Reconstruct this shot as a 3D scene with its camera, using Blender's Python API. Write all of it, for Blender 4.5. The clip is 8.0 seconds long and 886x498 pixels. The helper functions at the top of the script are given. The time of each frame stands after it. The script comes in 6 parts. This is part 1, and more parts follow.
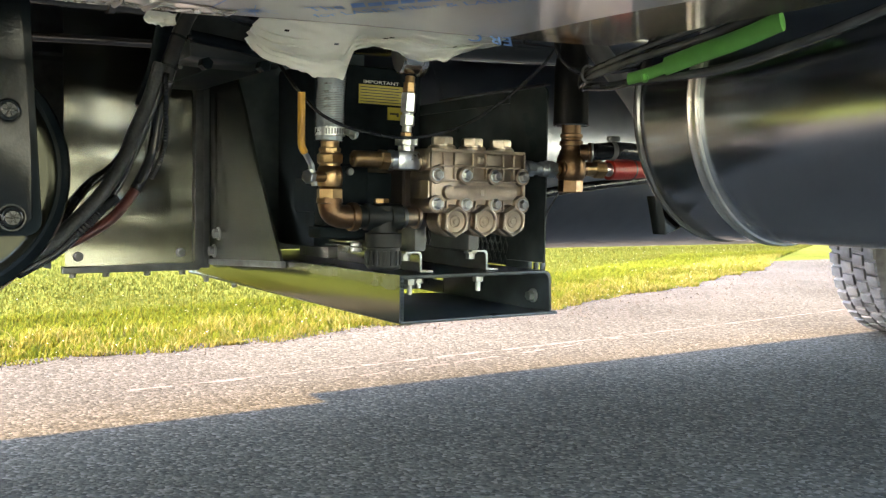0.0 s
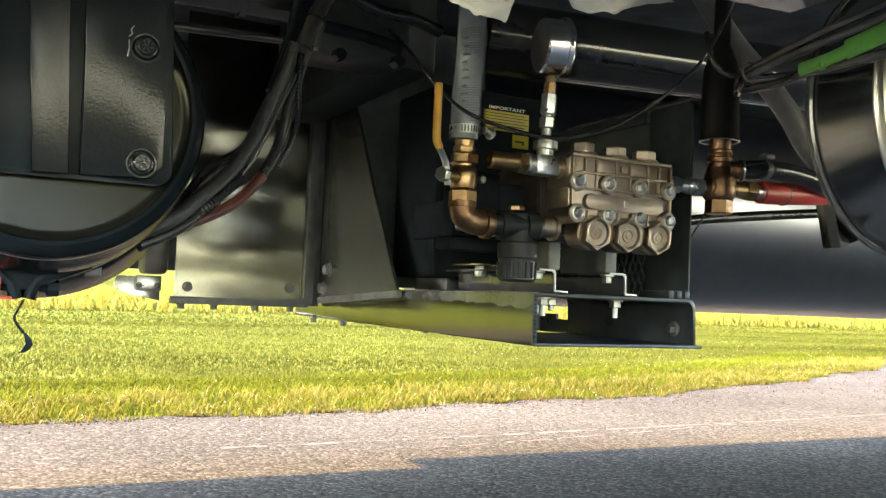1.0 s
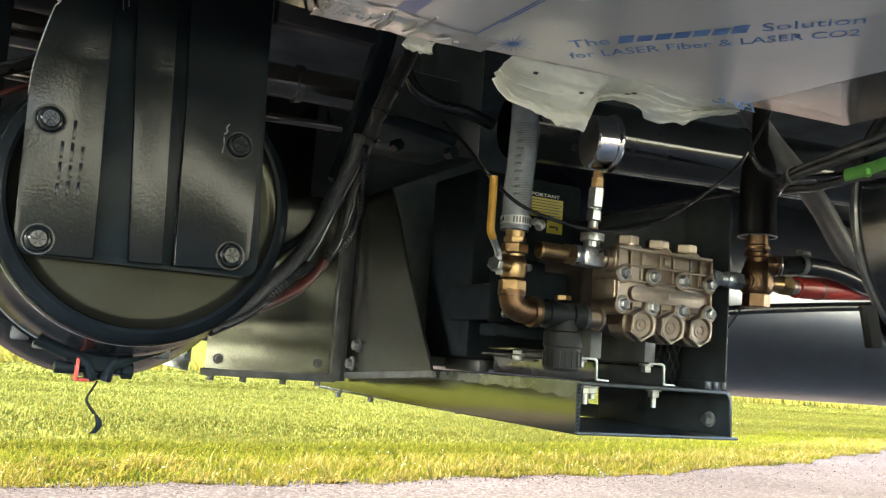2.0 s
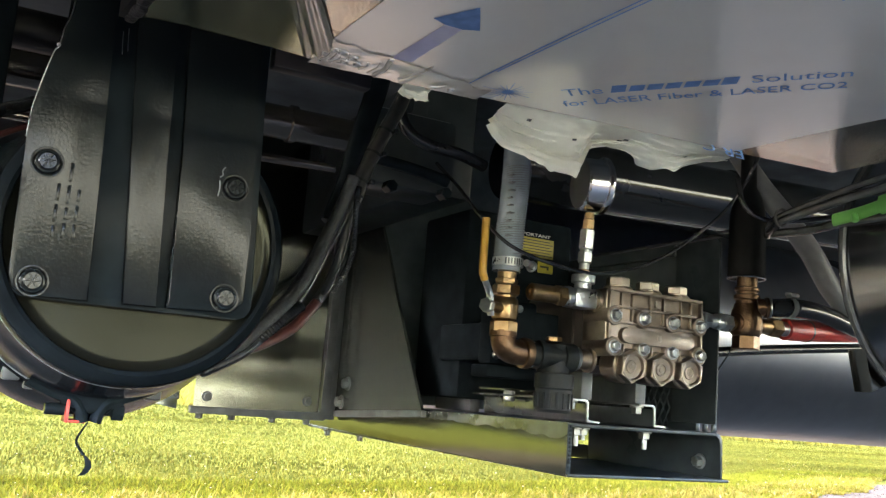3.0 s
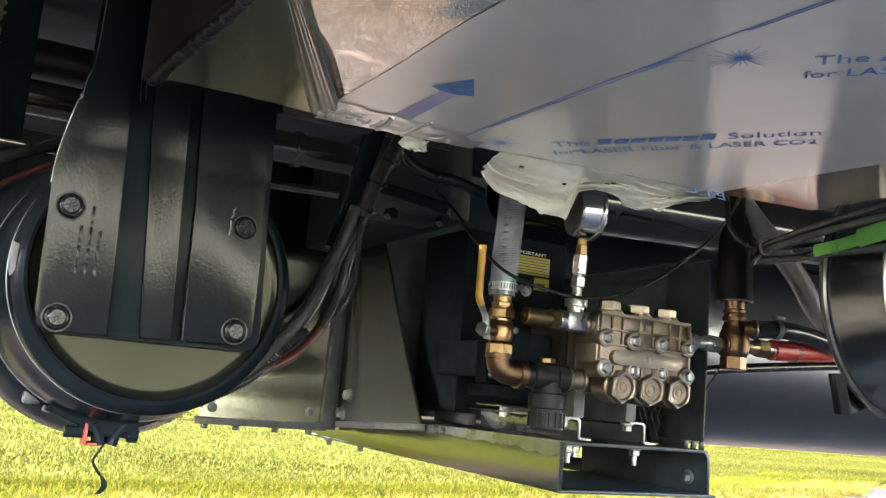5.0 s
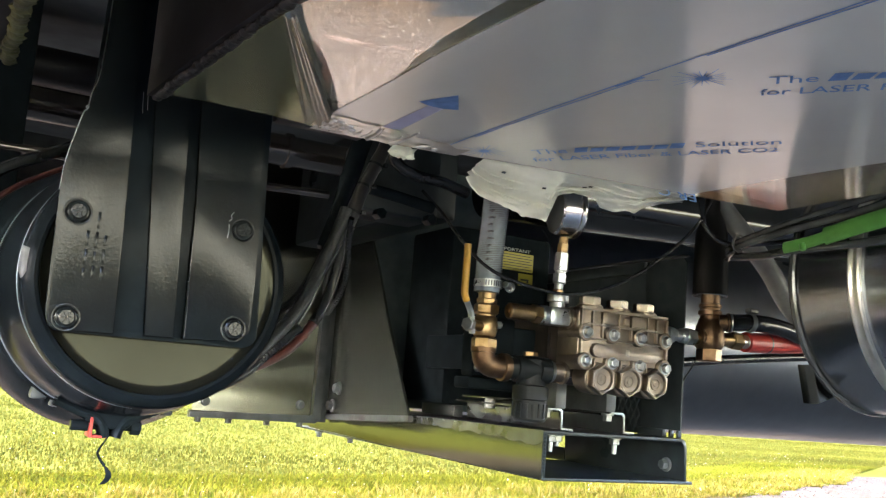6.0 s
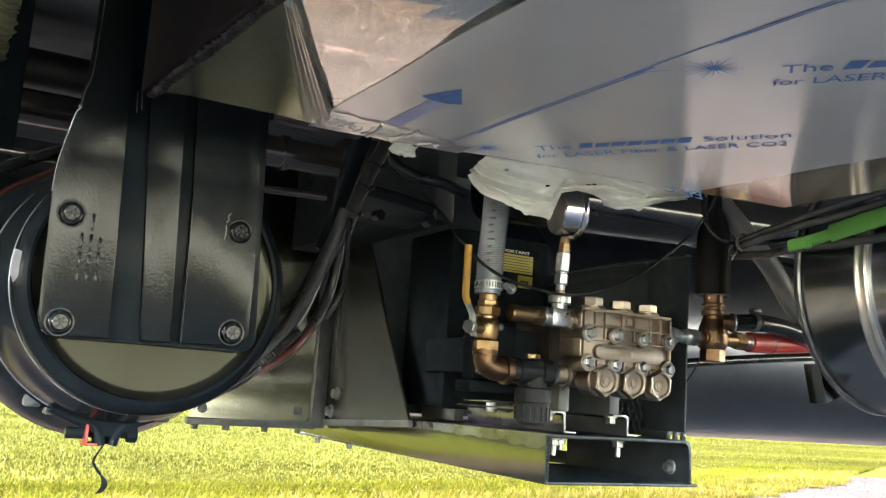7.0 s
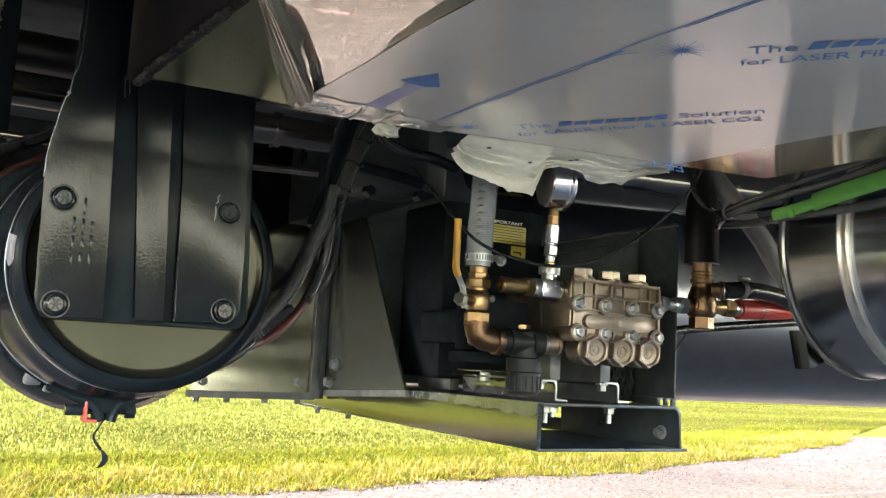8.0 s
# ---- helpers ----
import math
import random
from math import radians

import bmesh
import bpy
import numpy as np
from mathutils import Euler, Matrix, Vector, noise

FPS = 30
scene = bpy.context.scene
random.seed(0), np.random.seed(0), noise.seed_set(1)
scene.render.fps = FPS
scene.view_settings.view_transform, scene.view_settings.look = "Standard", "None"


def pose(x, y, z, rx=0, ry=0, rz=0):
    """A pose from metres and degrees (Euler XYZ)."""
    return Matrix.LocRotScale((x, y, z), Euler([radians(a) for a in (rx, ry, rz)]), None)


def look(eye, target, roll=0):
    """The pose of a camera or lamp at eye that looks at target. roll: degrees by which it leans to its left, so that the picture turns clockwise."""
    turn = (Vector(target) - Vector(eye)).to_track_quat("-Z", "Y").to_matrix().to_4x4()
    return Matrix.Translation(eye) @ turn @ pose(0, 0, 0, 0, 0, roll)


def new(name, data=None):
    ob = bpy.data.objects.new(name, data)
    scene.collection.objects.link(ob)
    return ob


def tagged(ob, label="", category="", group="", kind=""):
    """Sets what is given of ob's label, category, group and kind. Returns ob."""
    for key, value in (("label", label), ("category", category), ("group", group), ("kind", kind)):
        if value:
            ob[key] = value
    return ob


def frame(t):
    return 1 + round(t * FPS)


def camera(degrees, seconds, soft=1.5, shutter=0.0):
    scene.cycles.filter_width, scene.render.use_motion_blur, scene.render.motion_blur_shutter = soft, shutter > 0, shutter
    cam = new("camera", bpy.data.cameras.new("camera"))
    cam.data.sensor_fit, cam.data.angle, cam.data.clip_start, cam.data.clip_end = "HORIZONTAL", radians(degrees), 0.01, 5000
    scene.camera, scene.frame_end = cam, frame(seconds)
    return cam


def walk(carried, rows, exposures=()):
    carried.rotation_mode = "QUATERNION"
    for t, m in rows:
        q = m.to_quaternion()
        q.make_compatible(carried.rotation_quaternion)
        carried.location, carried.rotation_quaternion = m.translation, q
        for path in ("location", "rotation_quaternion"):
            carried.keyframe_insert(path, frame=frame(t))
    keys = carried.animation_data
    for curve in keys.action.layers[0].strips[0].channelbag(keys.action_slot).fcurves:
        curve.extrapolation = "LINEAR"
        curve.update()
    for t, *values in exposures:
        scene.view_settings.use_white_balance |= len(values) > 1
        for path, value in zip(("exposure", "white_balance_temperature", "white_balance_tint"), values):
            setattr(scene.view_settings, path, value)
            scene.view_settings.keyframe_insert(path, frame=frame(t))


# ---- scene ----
cam = camera(51.6, 8.0, 1.3)
PATH = [
    (0, (0.044, 0.012, 0.657), (1.122, 1.693, 0.55), 0.8),
    (0.5, (0.072, 0.104, 0.575), (1.041, 1.854, 0.58), 1.4),
    (1, (0.043, 0.145, 0.525), (0.954, 1.922, 0.628), 2.4),
    (1.4, (-0.008, 0.158, 0.529), (0.897, 1.934, 0.696), 3.2),
    (1.5, (-0.017, 0.154, 0.532), (0.882, 1.932, 0.708), 3.3),
    (1.7, (-0.032, 0.155, 0.541), (0.867, 1.93, 0.746), 3.7),
    (3, (-0.048, 0.151, 0.557), (0.871, 1.898, 0.878), 4.5),
    (3.5, (-0.05, 0.153, 0.561), (0.866, 1.896, 0.907), 4.6),
    (4, (-0.048, 0.154, 0.56), (0.863, 1.9, 0.909), 4.7),
    (4.5, (-0.057, 0.14, 0.572), (0.855, 1.888, 0.905), 4.7),
    (4.7, (-0.062, 0.119, 0.587), (0.848, 1.87, 0.914), 4.9),
    (5.8, (-0.109, 0.058, 0.586), (0.834, 1.796, 0.889), 4.5),
    (6, (-0.103, 0.047, 0.587), (0.842, 1.783, 0.891), 4.5),
    (6.5, (-0.109, 0.057, 0.589), (0.844, 1.787, 0.903), 4.3),
    (7, (-0.099, 0.069, 0.584), (0.854, 1.799, 0.9), 3.9),
    (7.5, (-0.088, 0.069, 0.576), (0.869, 1.799, 0.877), 3.4),
    (8, (-0.095, 0.04, 0.592), (0.862, 1.779, 0.837), 3.0),
]
walk(cam, [(t, look(eye, target, roll)) for t, eye, target, roll in PATH], [(0, 5.64, 6900, 22), (1, 5.54, 7100, 22), (3, 5.74, 6600, 26), (4.5, 5.86, 6620, 27), (8, 5.86, 6750, 26)])

# ---- world, sun, exposure ----
world = bpy.data.worlds.new("world")
scene.world = world
world.use_nodes = True
wn = world.node_tree.nodes
sky = wn.new("ShaderNodeTexSky")
sky.sky_type = "NISHITA"
sky.sun_disc = False
sky.sun_elevation = radians(28)
sky.sun_rotation = radians(-75)
world.node_tree.links.new(sky.outputs[0], wn["Background"].inputs[0])
sky.ozone_density = 2.5
wn["Background"].inputs[1].default_value = 0.24
SUN_WAY = Vector((-0.85, 0.22, 0.47))
sun = new("sun", bpy.data.lights.new("sun", "SUN"))
sun.data.energy, sun.data.angle, sun.data.color = 2.3, radians(0.6), (1.0, 0.66, 0.30)
sun.matrix_world = look(SUN_WAY * 30, (0, 0, 0))


# ---- materials ----
def material(name, base, rough=0.5, metal=0.0, vary=0.12, scale=40.0, bump=0.1, bump_scale=200.0, coat=0.0,
             tint=None, tint_amount=0.0, tint_scale=6.0, rough_vary=0.1, trans=0.0, spec=0.5, aniso=0.0, distance=0.002):
    """A surface with colour grain at two scales, uneven gloss and fine relief."""
    m = bpy.data.materials.new(name)
    m.use_nodes = True
    nt = m.node_tree
    b = nt.nodes["Principled BSDF"]
    tc = nt.nodes.new("ShaderNodeTexCoord")
    fine = nt.nodes.new("ShaderNodeTexNoise")
    fine.inputs["Scale"].default_value = scale
    fine.inputs["Detail"].default_value = 6
    wide = nt.nodes.new("ShaderNodeTexNoise")
    wide.inputs["Scale"].default_value = tint_scale
    wide.inputs["Detail"].default_value = 4
    geo = nt.nodes.new("ShaderNodeNewGeometry")
    for n in (fine, wide):
        nt.links.new(geo.outputs["Position"], n.inputs["Vector"])
    ramp = nt.nodes.new("ShaderNodeMapRange")
    ramp.inputs["From Min"].default_value, ramp.inputs["From Max"].default_value = 0.3, 0.7
    ramp.inputs["To Min"].default_value, ramp.inputs["To Max"].default_value = 1 - vary, 1 + vary
    nt.links.new(fine.outputs["Fac"], ramp.inputs["Value"])
    hsv = nt.nodes.new("ShaderNodeHueSaturation")
    nt.links.new(ramp.outputs[0], hsv.inputs["Value"])
    mix = nt.nodes.new("ShaderNodeMix")
    mix.data_type = "RGBA"
    mix.inputs["A"].default_value = (*base, 1)
    mix.inputs["B"].default_value = (*(tint or base), 1)
    tr = nt.nodes.new("ShaderNodeMapRange")
    tr.inputs["From Min"].default_value, tr.inputs["From Max"].default_value = 0.45, 0.65
    tr.inputs["To Max"].default_value = tint_amount
    nt.links.new(wide.outputs["Fac"], tr.inputs["Value"])
    nt.links.new(tr.outputs[0], mix.inputs["Factor"])
    nt.links.new(mix.outputs["Result"], hsv.inputs["Color"])
    nt.links.new(hsv.outputs[0], b.inputs["Base Color"])
    rr = nt.nodes.new("ShaderNodeMapRange")
    rr.inputs["From Min"].default_value, rr.inputs["From Max"].default_value = 0.3, 0.7
    rr.inputs["To Min"].default_value, rr.inputs["To Max"].default_value = max(0.02, rough - rough_vary * rough), rough + rough_vary * rough
    nt.links.new(wide.outputs["Fac"], rr.inputs["Value"])
    nt.links.new(rr.outputs[0], b.inputs["Roughness"])
    b.inputs["Metallic"].default_value = metal
    b.inputs["Specular IOR Level"].default_value = spec
    if aniso:
        b.inputs["Anisotropic"].default_value = aniso
        grain = nt.nodes.new("ShaderNodeCombineXYZ")
        grain.inputs[1].default_value = 1.0
        nt.links.new(grain.outputs[0], b.inputs["Tangent"])
    b.inputs["Coat Weight"].default_value = coat
    b.inputs["Coat Roughness"].default_value = 0.06
    b.inputs["Transmission Weight"].default_value = trans
    if bump:
        rel = nt.nodes.new("ShaderNodeTexNoise")
        rel.inputs["Scale"].default_value = bump_scale
        rel.inputs["Detail"].default_value = 3
        nt.links.new(geo.outputs["Position"], rel.inputs["Vector"])
        bp = nt.nodes.new("ShaderNodeBump")
        bp.inputs["Strength"].default_value = bump
        bp.inputs["Distance"].default_value = distance
        nt.links.new(rel.outputs["Fac"], bp.inputs["Height"])
        nt.links.new(bp.outputs[0], b.inputs["Normal"])
        nt.links.new(bp.outputs[0], b.inputs["Coat Normal"])
    return m


BLACK = material("black_gloss_paint", (0.055, 0.062, 0.064), 0.16, 0, 0.3, 30, 0.06, 260, 0.6, (0.03, 0.028, 0.024), 0.5, 9)
BLACK_CAST = material("dark_painted_casting", (0.0077, 0.0108, 0.0120), 0.14, 0, 0.12, 40, 0.085, 430, 0.0, (0.0092, 0.0124, 0.0133), 0.7, 12, spec=0.2)
BLACK_SATIN = material("black_satin_steel", (0.09, 0.102, 0.104), 0.42, 0, 0.35, 30, 0.1, 300, 0.0, (0.036, 0.038, 0.038), 0.6, 7)
BLACK_PLASTIC = material("black_plastic", (0.045, 0.047, 0.048), 0.4, 0, 0.2, 60, 0.12, 500)
STRAINER_PLASTIC = material("moulded_black_plastic", (0.009, 0.0115, 0.0118), 0.5, 0, 0.25, 60, 0.15, 300, spec=0.2)
SPACER_CAST = material("brown_grey_casting", (0.085, 0.068, 0.055), 0.5, 0.5, 0.15, 60, 0.12, 300, 0, (0.06, 0.048, 0.04), 0.6, 20)
OLD_ZINC = material("zinc_plated_steel", (0.33, 0.35, 0.335), 0.5, 1.0, 0.16, 90, 0.12, 300, 0, (0.22, 0.235, 0.225), 0.6, 40)
RUBBER = material("black_rubber_hose", (0.013, 0.0155, 0.017), 0.24, 0, 0.3, 50, 0.12, 400, 0.0, (0.018, 0.019, 0.02), 0.5, 15, spec=0.45)
# Base raised and blued: a hazy veil over the dark, put into colour.
UNDERSIDE = material("dark_underside", (0.085, 0.104, 0.122), 0.7, 0, 0.4, 14, 0.15, 60, 0, (0.045, 0.052, 0.058), 0.5, 3)
STAINLESS = material("bare_stainless", (0.98, 0.93, 0.86), 0.022, 1.0, 0.03, 30, 0.0, 20, 0, (0.96, 0.91, 0.84), 0.5, 5)
STAINLESS_BRUSHED = material("brushed_stainless", (0.94, 0.88, 0.82), 0.1, 1.0, 0.03, 30, 0.003, 20, 0, (0.88, 0.82, 0.76), 0.5, 5, aniso=0.3)
DRUM_BLACK = material("black_drum_paint", (0.0095, 0.0140, 0.0170), 0.16, 0, 0.3, 30, 0.03, 200, 0.0, (0.012, 0.0170, 0.0195), 0.6, 9, spec=0.03)
SHELL_BLACK = material("black_shell_paint", (0.0080, 0.0115, 0.0138), 0.5, 0, 0.3, 30, 0.05, 200, 0.0, (0.0105, 0.0145, 0.0168), 0.6, 9, spec=0.008)
CANISTER_BLACK = material("black_canister_paint", (0.0050, 0.0074, 0.0092), 0.22, 0, 0.3, 30, 0.03, 200, 0.0, (0.0065, 0.0092, 0.0110), 0.6, 9, spec=0.03)
SCUFF = material("scuffed_grey_primer", (0.085, 0.090, 0.092), 0.55, 0, 0.2, 60, 0.1, 200, 0, (0.065, 0.068, 0.07), 0.6, 40, spec=0.1)
WELD_GREEN = material("greenish_weld_bead", (0.11, 0.11, 0.045), 0.55, 0.3, 0.5, 60, 0.8, 120, 0, (0.06, 0.055, 0.035), 0.8, 40)
BLACK_DULL = material("dull_black", (0.025, 0.032, 0.034), 0.3, 0, 0.3, 30, 0.06, 200, 0.0, (0.030, 0.037, 0.040), 0.6, 9, spec=0.05)
# Black sheet whose lifted bluish base stands in for haze.
GUARD_BLACK = material("haze_lifted_black_sheet", (0.085, 0.110, 0.113), 0.5, 0, 0.2, 30, 0.06, 200, 0.0, (0.07, 0.09, 0.094), 0.6, 5, spec=0.1)
COVER_STEEL = material("dark_olive_steel", (0.0165, 0.0172, 0.0128), 0.16, 0.7, 0.12, 12, 0.02, 40, 0.0, (0.019, 0.0198, 0.015), 0.7, 14, spec=0.06)
TRAY_STEEL = material("tray_steel", (0.19, 0.19, 0.14), 0.17, 1.0, 0.1, 25, 0.006, 8, 0, (0.19, 0.185, 0.13), 0.7, 5)
PANEL_STEEL = material("dark_polished_steel", (0.22, 0.225, 0.19), 0.16, 1.0, 0.05, 25, 0.003, 8, 0, (0.165, 0.17, 0.145), 0.6, 4)
GUSSET_STEEL = material("brushed_grey_steel", (0.0640, 0.0731, 0.0655), 0.25, 0.6, 0.06, 25, 0.02, 60, 0, (0.0574, 0.0655, 0.0588), 0.4, 2)
TANK_STEEL = material("polished_tank_steel", (0.40, 0.42, 0.46), 0.19, 1.0, 0.05, 20, 0.01, 15, 0, (0.40, 0.42, 0.46), 0.5, 4)
TANK_GREY = material("brushed_tank_steel", (0.26, 0.272, 0.305), 0.3, 1.0, 0.05, 20, 0.02, 40, 0, (0.22, 0.23, 0.262), 0.6, 3)
BAND = material("brushed_band", (0.78, 0.78, 0.72), 0.3, 1.0, 0.1, 60, 0.08, 300)
FOLD_STEEL = material("worn_fold_steel", (0.8, 0.76, 0.70), 0.24, 1.0, 0.06, 40, 0.02, 60, 0, (0.6, 0.57, 0.52), 0.6, 30)
FACET_STEEL = material("dull_bare_steel", (0.88, 0.85, 0.58), 0.22, 1.0, 0.08, 30, 0.02, 60, 0, (0.62, 0.60, 0.40), 0.7, 14)
FILM = material("protective_film", (0.97, 0.94, 0.88), 0.15, 0.4, 0.03, 12, 0.006, 14, 0.0, (0.94, 0.91, 0.86), 0.5, 4, aniso=0.75)
FILM_LOOSE = material("loose_white_film", (0.90, 0.90, 0.83), 0.4, 0.0, 0.06, 20, 0.35, 45, 0.2, (0.80, 0.80, 0.74), 0.6, 14)
FILM_CRUMPLE = material("crumpled_film", (0.92, 0.88, 0.82), 0.15, 0.6, 0.06, 40, 0.02, 90, 0.1)
PRINT = material("blue_print", (0.15, 0.27, 0.52), 0.6, 0.0, 0.15, 90, 0, spec=0.1)
PRINT_FADED = material("faded_blue_print", (0.52, 0.50, 0.68), 0.5, 0.0, 0.15, 25, 0, spec=0.2, tint=(0.72, 0.70, 0.78), tint_amount=0.7, tint_scale=22)
WELD = material("weld_bead", (0.05, 0.047, 0.048), 0.36, 0.7, 0.5, 60, 0.9, 180, 0, (0.09, 0.084, 0.082), 0.8, 40)
HOPPER_SIDE = material("dull_brown_steel", (0.024, 0.0225, 0.0255), 0.45, 0.4, 0.25, 25, 0.1, 60, 0, (0.05, 0.046, 0.05), 0.6, 5)
SHAFT_PAINT = material("black_shaft_paint", (0.15, 0.14, 0.13), 0.2, 0.8, 0.15, 25, 0.03, 60, 0, (0.11, 0.10, 0.095), 0.6, 6)
NICKEL = material("nickel_plated_casting", (0.33, 0.275, 0.22), 0.44, 1.0, 0.14, 70, 0.24, 420, 0, (0.255, 0.21, 0.166), 0.7, 22)
RIM = material("worn_bare_rim", (0.34, 0.36, 0.37), 0.3, 0.7, 0.35, 60, 0.1, 200, 0, (0.12, 0.13, 0.135), 0.8, 30)
NICKEL_BRIGHT = material("machined_nickel", (0.43, 0.37, 0.30), 0.3, 1.0, 0.1, 80, 0.1, 500, 0, (0.34, 0.285, 0.225), 0.6, 60)
ZINC = material("zinc_plated_steel", (0.52, 0.55, 0.55), 0.3, 1.0, 0.16, 90, 0.12, 300, 0, (0.36, 0.38, 0.375), 0.6, 60)
CHROME = material("chrome", (0.8, 0.8, 0.81), 0.18, 1.0, 0.03, 30, 0)
DARK_CAST = material("dark_casting", (0.07, 0.06, 0.055), 0.4, 0.7, 0.12, 40, 0.06, 300, 0, (0.12, 0.1, 0.085), 0.6, 22)
BRASS = material("brass", (0.32, 0.215, 0.11), 0.34, 1.0, 0.18, 80, 0.18, 350, 0, (0.24, 0.148, 0.066), 0.7, 35)
BRONZE = material("cast_bronze", (0.175, 0.108, 0.062), 0.4, 1.0, 0.25, 70, 0.3, 300, 0, (0.135, 0.078, 0.046), 0.8, 30)
YELLOW_VINYL = material("yellow_vinyl", (0.52, 0.27, 0.03), 0.38, 0, 0.1, 60, 0.06, 200)
RED = material("red_rubber", (0.42, 0.035, 0.025), 0.4, 0, 0.12, 60, 0.1, 300)
TAPE = material("wrapped_black_tape", (0.018, 0.020, 0.021), 0.34, 0, 0.3, 60, 0.15, 300, 0.0, (0.027, 0.028, 0.027), 0.6, 20, spec=0.22)
BRAID = material("braided_black_hose", (0.026, 0.029, 0.030), 0.4, 0, 0.5, 260, 0.5, 420, 0.0, (0.014, 0.016, 0.017), 0.6, 60, spec=0.35)
RED_DARK = material("reddish_hose", (0.060, 0.018, 0.015), 0.32, 0, 0.2, 60, 0.1, 300)
GREEN = material("green_plastic", (0.085, 0.29, 0.06), 0.4, 0, 0.08, 40, 0.06, 160)
GREY_HOSE = material("grey_hose", (0.125, 0.13, 0.135), 0.4, 0, 0.12, 60, 0.08, 200)
CLEAR_HOSE = material("clear_braided_hose", (0.55, 0.63, 0.68), 0.14, 0, 0.12, 60, 0.1, 200, 0.4, None, 0, 6, 0.1, 0.55)
STICKER = material("yellow_sticker", (0.34, 0.29, 0.03), 0.45, 0, 0.05, 60, 0)
STICKER_INK = material("sticker_ink", (0.02, 0.02, 0.015), 0.5, 0, 0.05, 60, 0)
STICKER_WHITE = material("sticker_white", (0.6, 0.6, 0.55), 0.5, 0, 0.05, 60, 0)
PETAL = material("white_petals", (0.19, 0.19, 0.16), 0.8, 0, 0.1, 40, 0, spec=0.0)
TYRE = material("tyre_rubber", (0.03, 0.03, 0.03), 0.75, 0, 0.3, 40, 0.3, 200, 0, (0.07, 0.066, 0.06), 0.6, 8)
TUBE_BLACK = material("glossy_black_tube", (0.012, 0.014, 0.016), 0.12, 0, 0.3, 30, 0.02, 100, 0.0, (0.018, 0.02, 0.022), 0.5, 5, spec=0.5)
CAP_BLACK = material("matt_black_rubber", (0.005, 0.0055, 0.006), 0.5, 0, 0.2, 60, 0.05, 200, spec=0.05)
SKID_BLACK = material("black_skid_paint", (0.024, 0.031, 0.033), 0.3, 0, 0.3, 30, 0.05, 200, 0.0, (0.030, 0.037, 0.039), 0.5, 8, spec=0.15)
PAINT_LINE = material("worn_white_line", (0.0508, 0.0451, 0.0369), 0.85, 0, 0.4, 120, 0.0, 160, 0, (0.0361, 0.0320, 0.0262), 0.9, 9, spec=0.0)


def ground_material(name, stops, scale, bump, bump_distance, rough=0.9, wide_scale=0.6, wide=0.25, gloss=0.0):
    """Chips of several tones (cells), broken up by wide patches."""
    m = bpy.data.materials.new(name)
    m.use_nodes = True
    nt = m.node_tree
    b = nt.nodes["Principled BSDF"]
    geo = nt.nodes.new("ShaderNodeNewGeometry")
    cells = nt.nodes.new("ShaderNodeTexVoronoi")
    cells.inputs["Scale"].default_value = scale
    nt.links.new(geo.outputs["Position"], cells.inputs["Vector"])
    sep = nt.nodes.new("ShaderNodeSeparateColor")
    nt.links.new(cells.outputs["Color"], sep.inputs[0])
    ramp = nt.nodes.new("ShaderNodeValToRGB")
    els = ramp.color_ramp.elements
    els[0].position, els[0].color = stops[0][0], (*stops[0][1], 1)
    els[1].position, els[1].color = stops[-1][0], (*stops[-1][1], 1)
    for p, c in stops[1:-1]:
        e = els.new(p)
        e.color = (*c, 1)
    nt.links.new(sep.outputs[0], ramp.inputs[0])
    big = nt.nodes.new("ShaderNodeTexNoise")
    big.inputs["Scale"].default_value = wide_scale
    big.inputs["Detail"].default_value = 8
    nt.links.new(geo.outputs["Position"], big.inputs["Vector"])
    mr = nt.nodes.new("ShaderNodeMapRange")
    mr.inputs["From Min"].default_value, mr.inputs["From Max"].default_value = 0.3, 0.7
    mr.inputs["To Min"].default_value, mr.inputs["To Max"].default_value = 1 - wide, 1 + wide
    nt.links.new(big.outputs["Fac"], mr.inputs["Value"])
    hsv = nt.nodes.new("ShaderNodeHueSaturation")
    nt.links.new(mr.outputs[0], hsv.inputs["Value"])
    nt.links.new(ramp.outputs[0], hsv.inputs["Color"])
    nt.links.new(hsv.outputs[0], b.inputs["Base Color"])
    b.inputs["Roughness"].default_value = rough
    b.inputs["Specular IOR Level"].default_value = gloss
    bp = nt.nodes.new("ShaderNodeBump")
    bp.inputs["Strength"].default_value, bp.inputs["Distance"].default_value = bump, bump_distance
    bp.invert = True
    nt.links.new(cells.outputs["Distance"], bp.inputs["Height"])
    nt.links.new(bp.outputs[0], b.inputs["Normal"])
    return m


ASPHALT = ground_material("chip_seal_asphalt", [(0.0, (0.0142, 0.0139, 0.0114)), (0.35, (0.0215, 0.0211, 0.0171)), (0.75, (0.0273, 0.0266, 0.0217)), (1.0, (0.0462, 0.0449, 0.0365))], 95, 0.3, 0.006)
GRASS_SOIL = ground_material("grass_ground", [(0.0, (0.0228, 0.0278, 0.0050)), (0.5, (0.0282, 0.0335, 0.0062)), (1.0, (0.0346, 0.0385, 0.0085))], 30, 0.6, 0.03, 0.95, 0.5, 0.35)


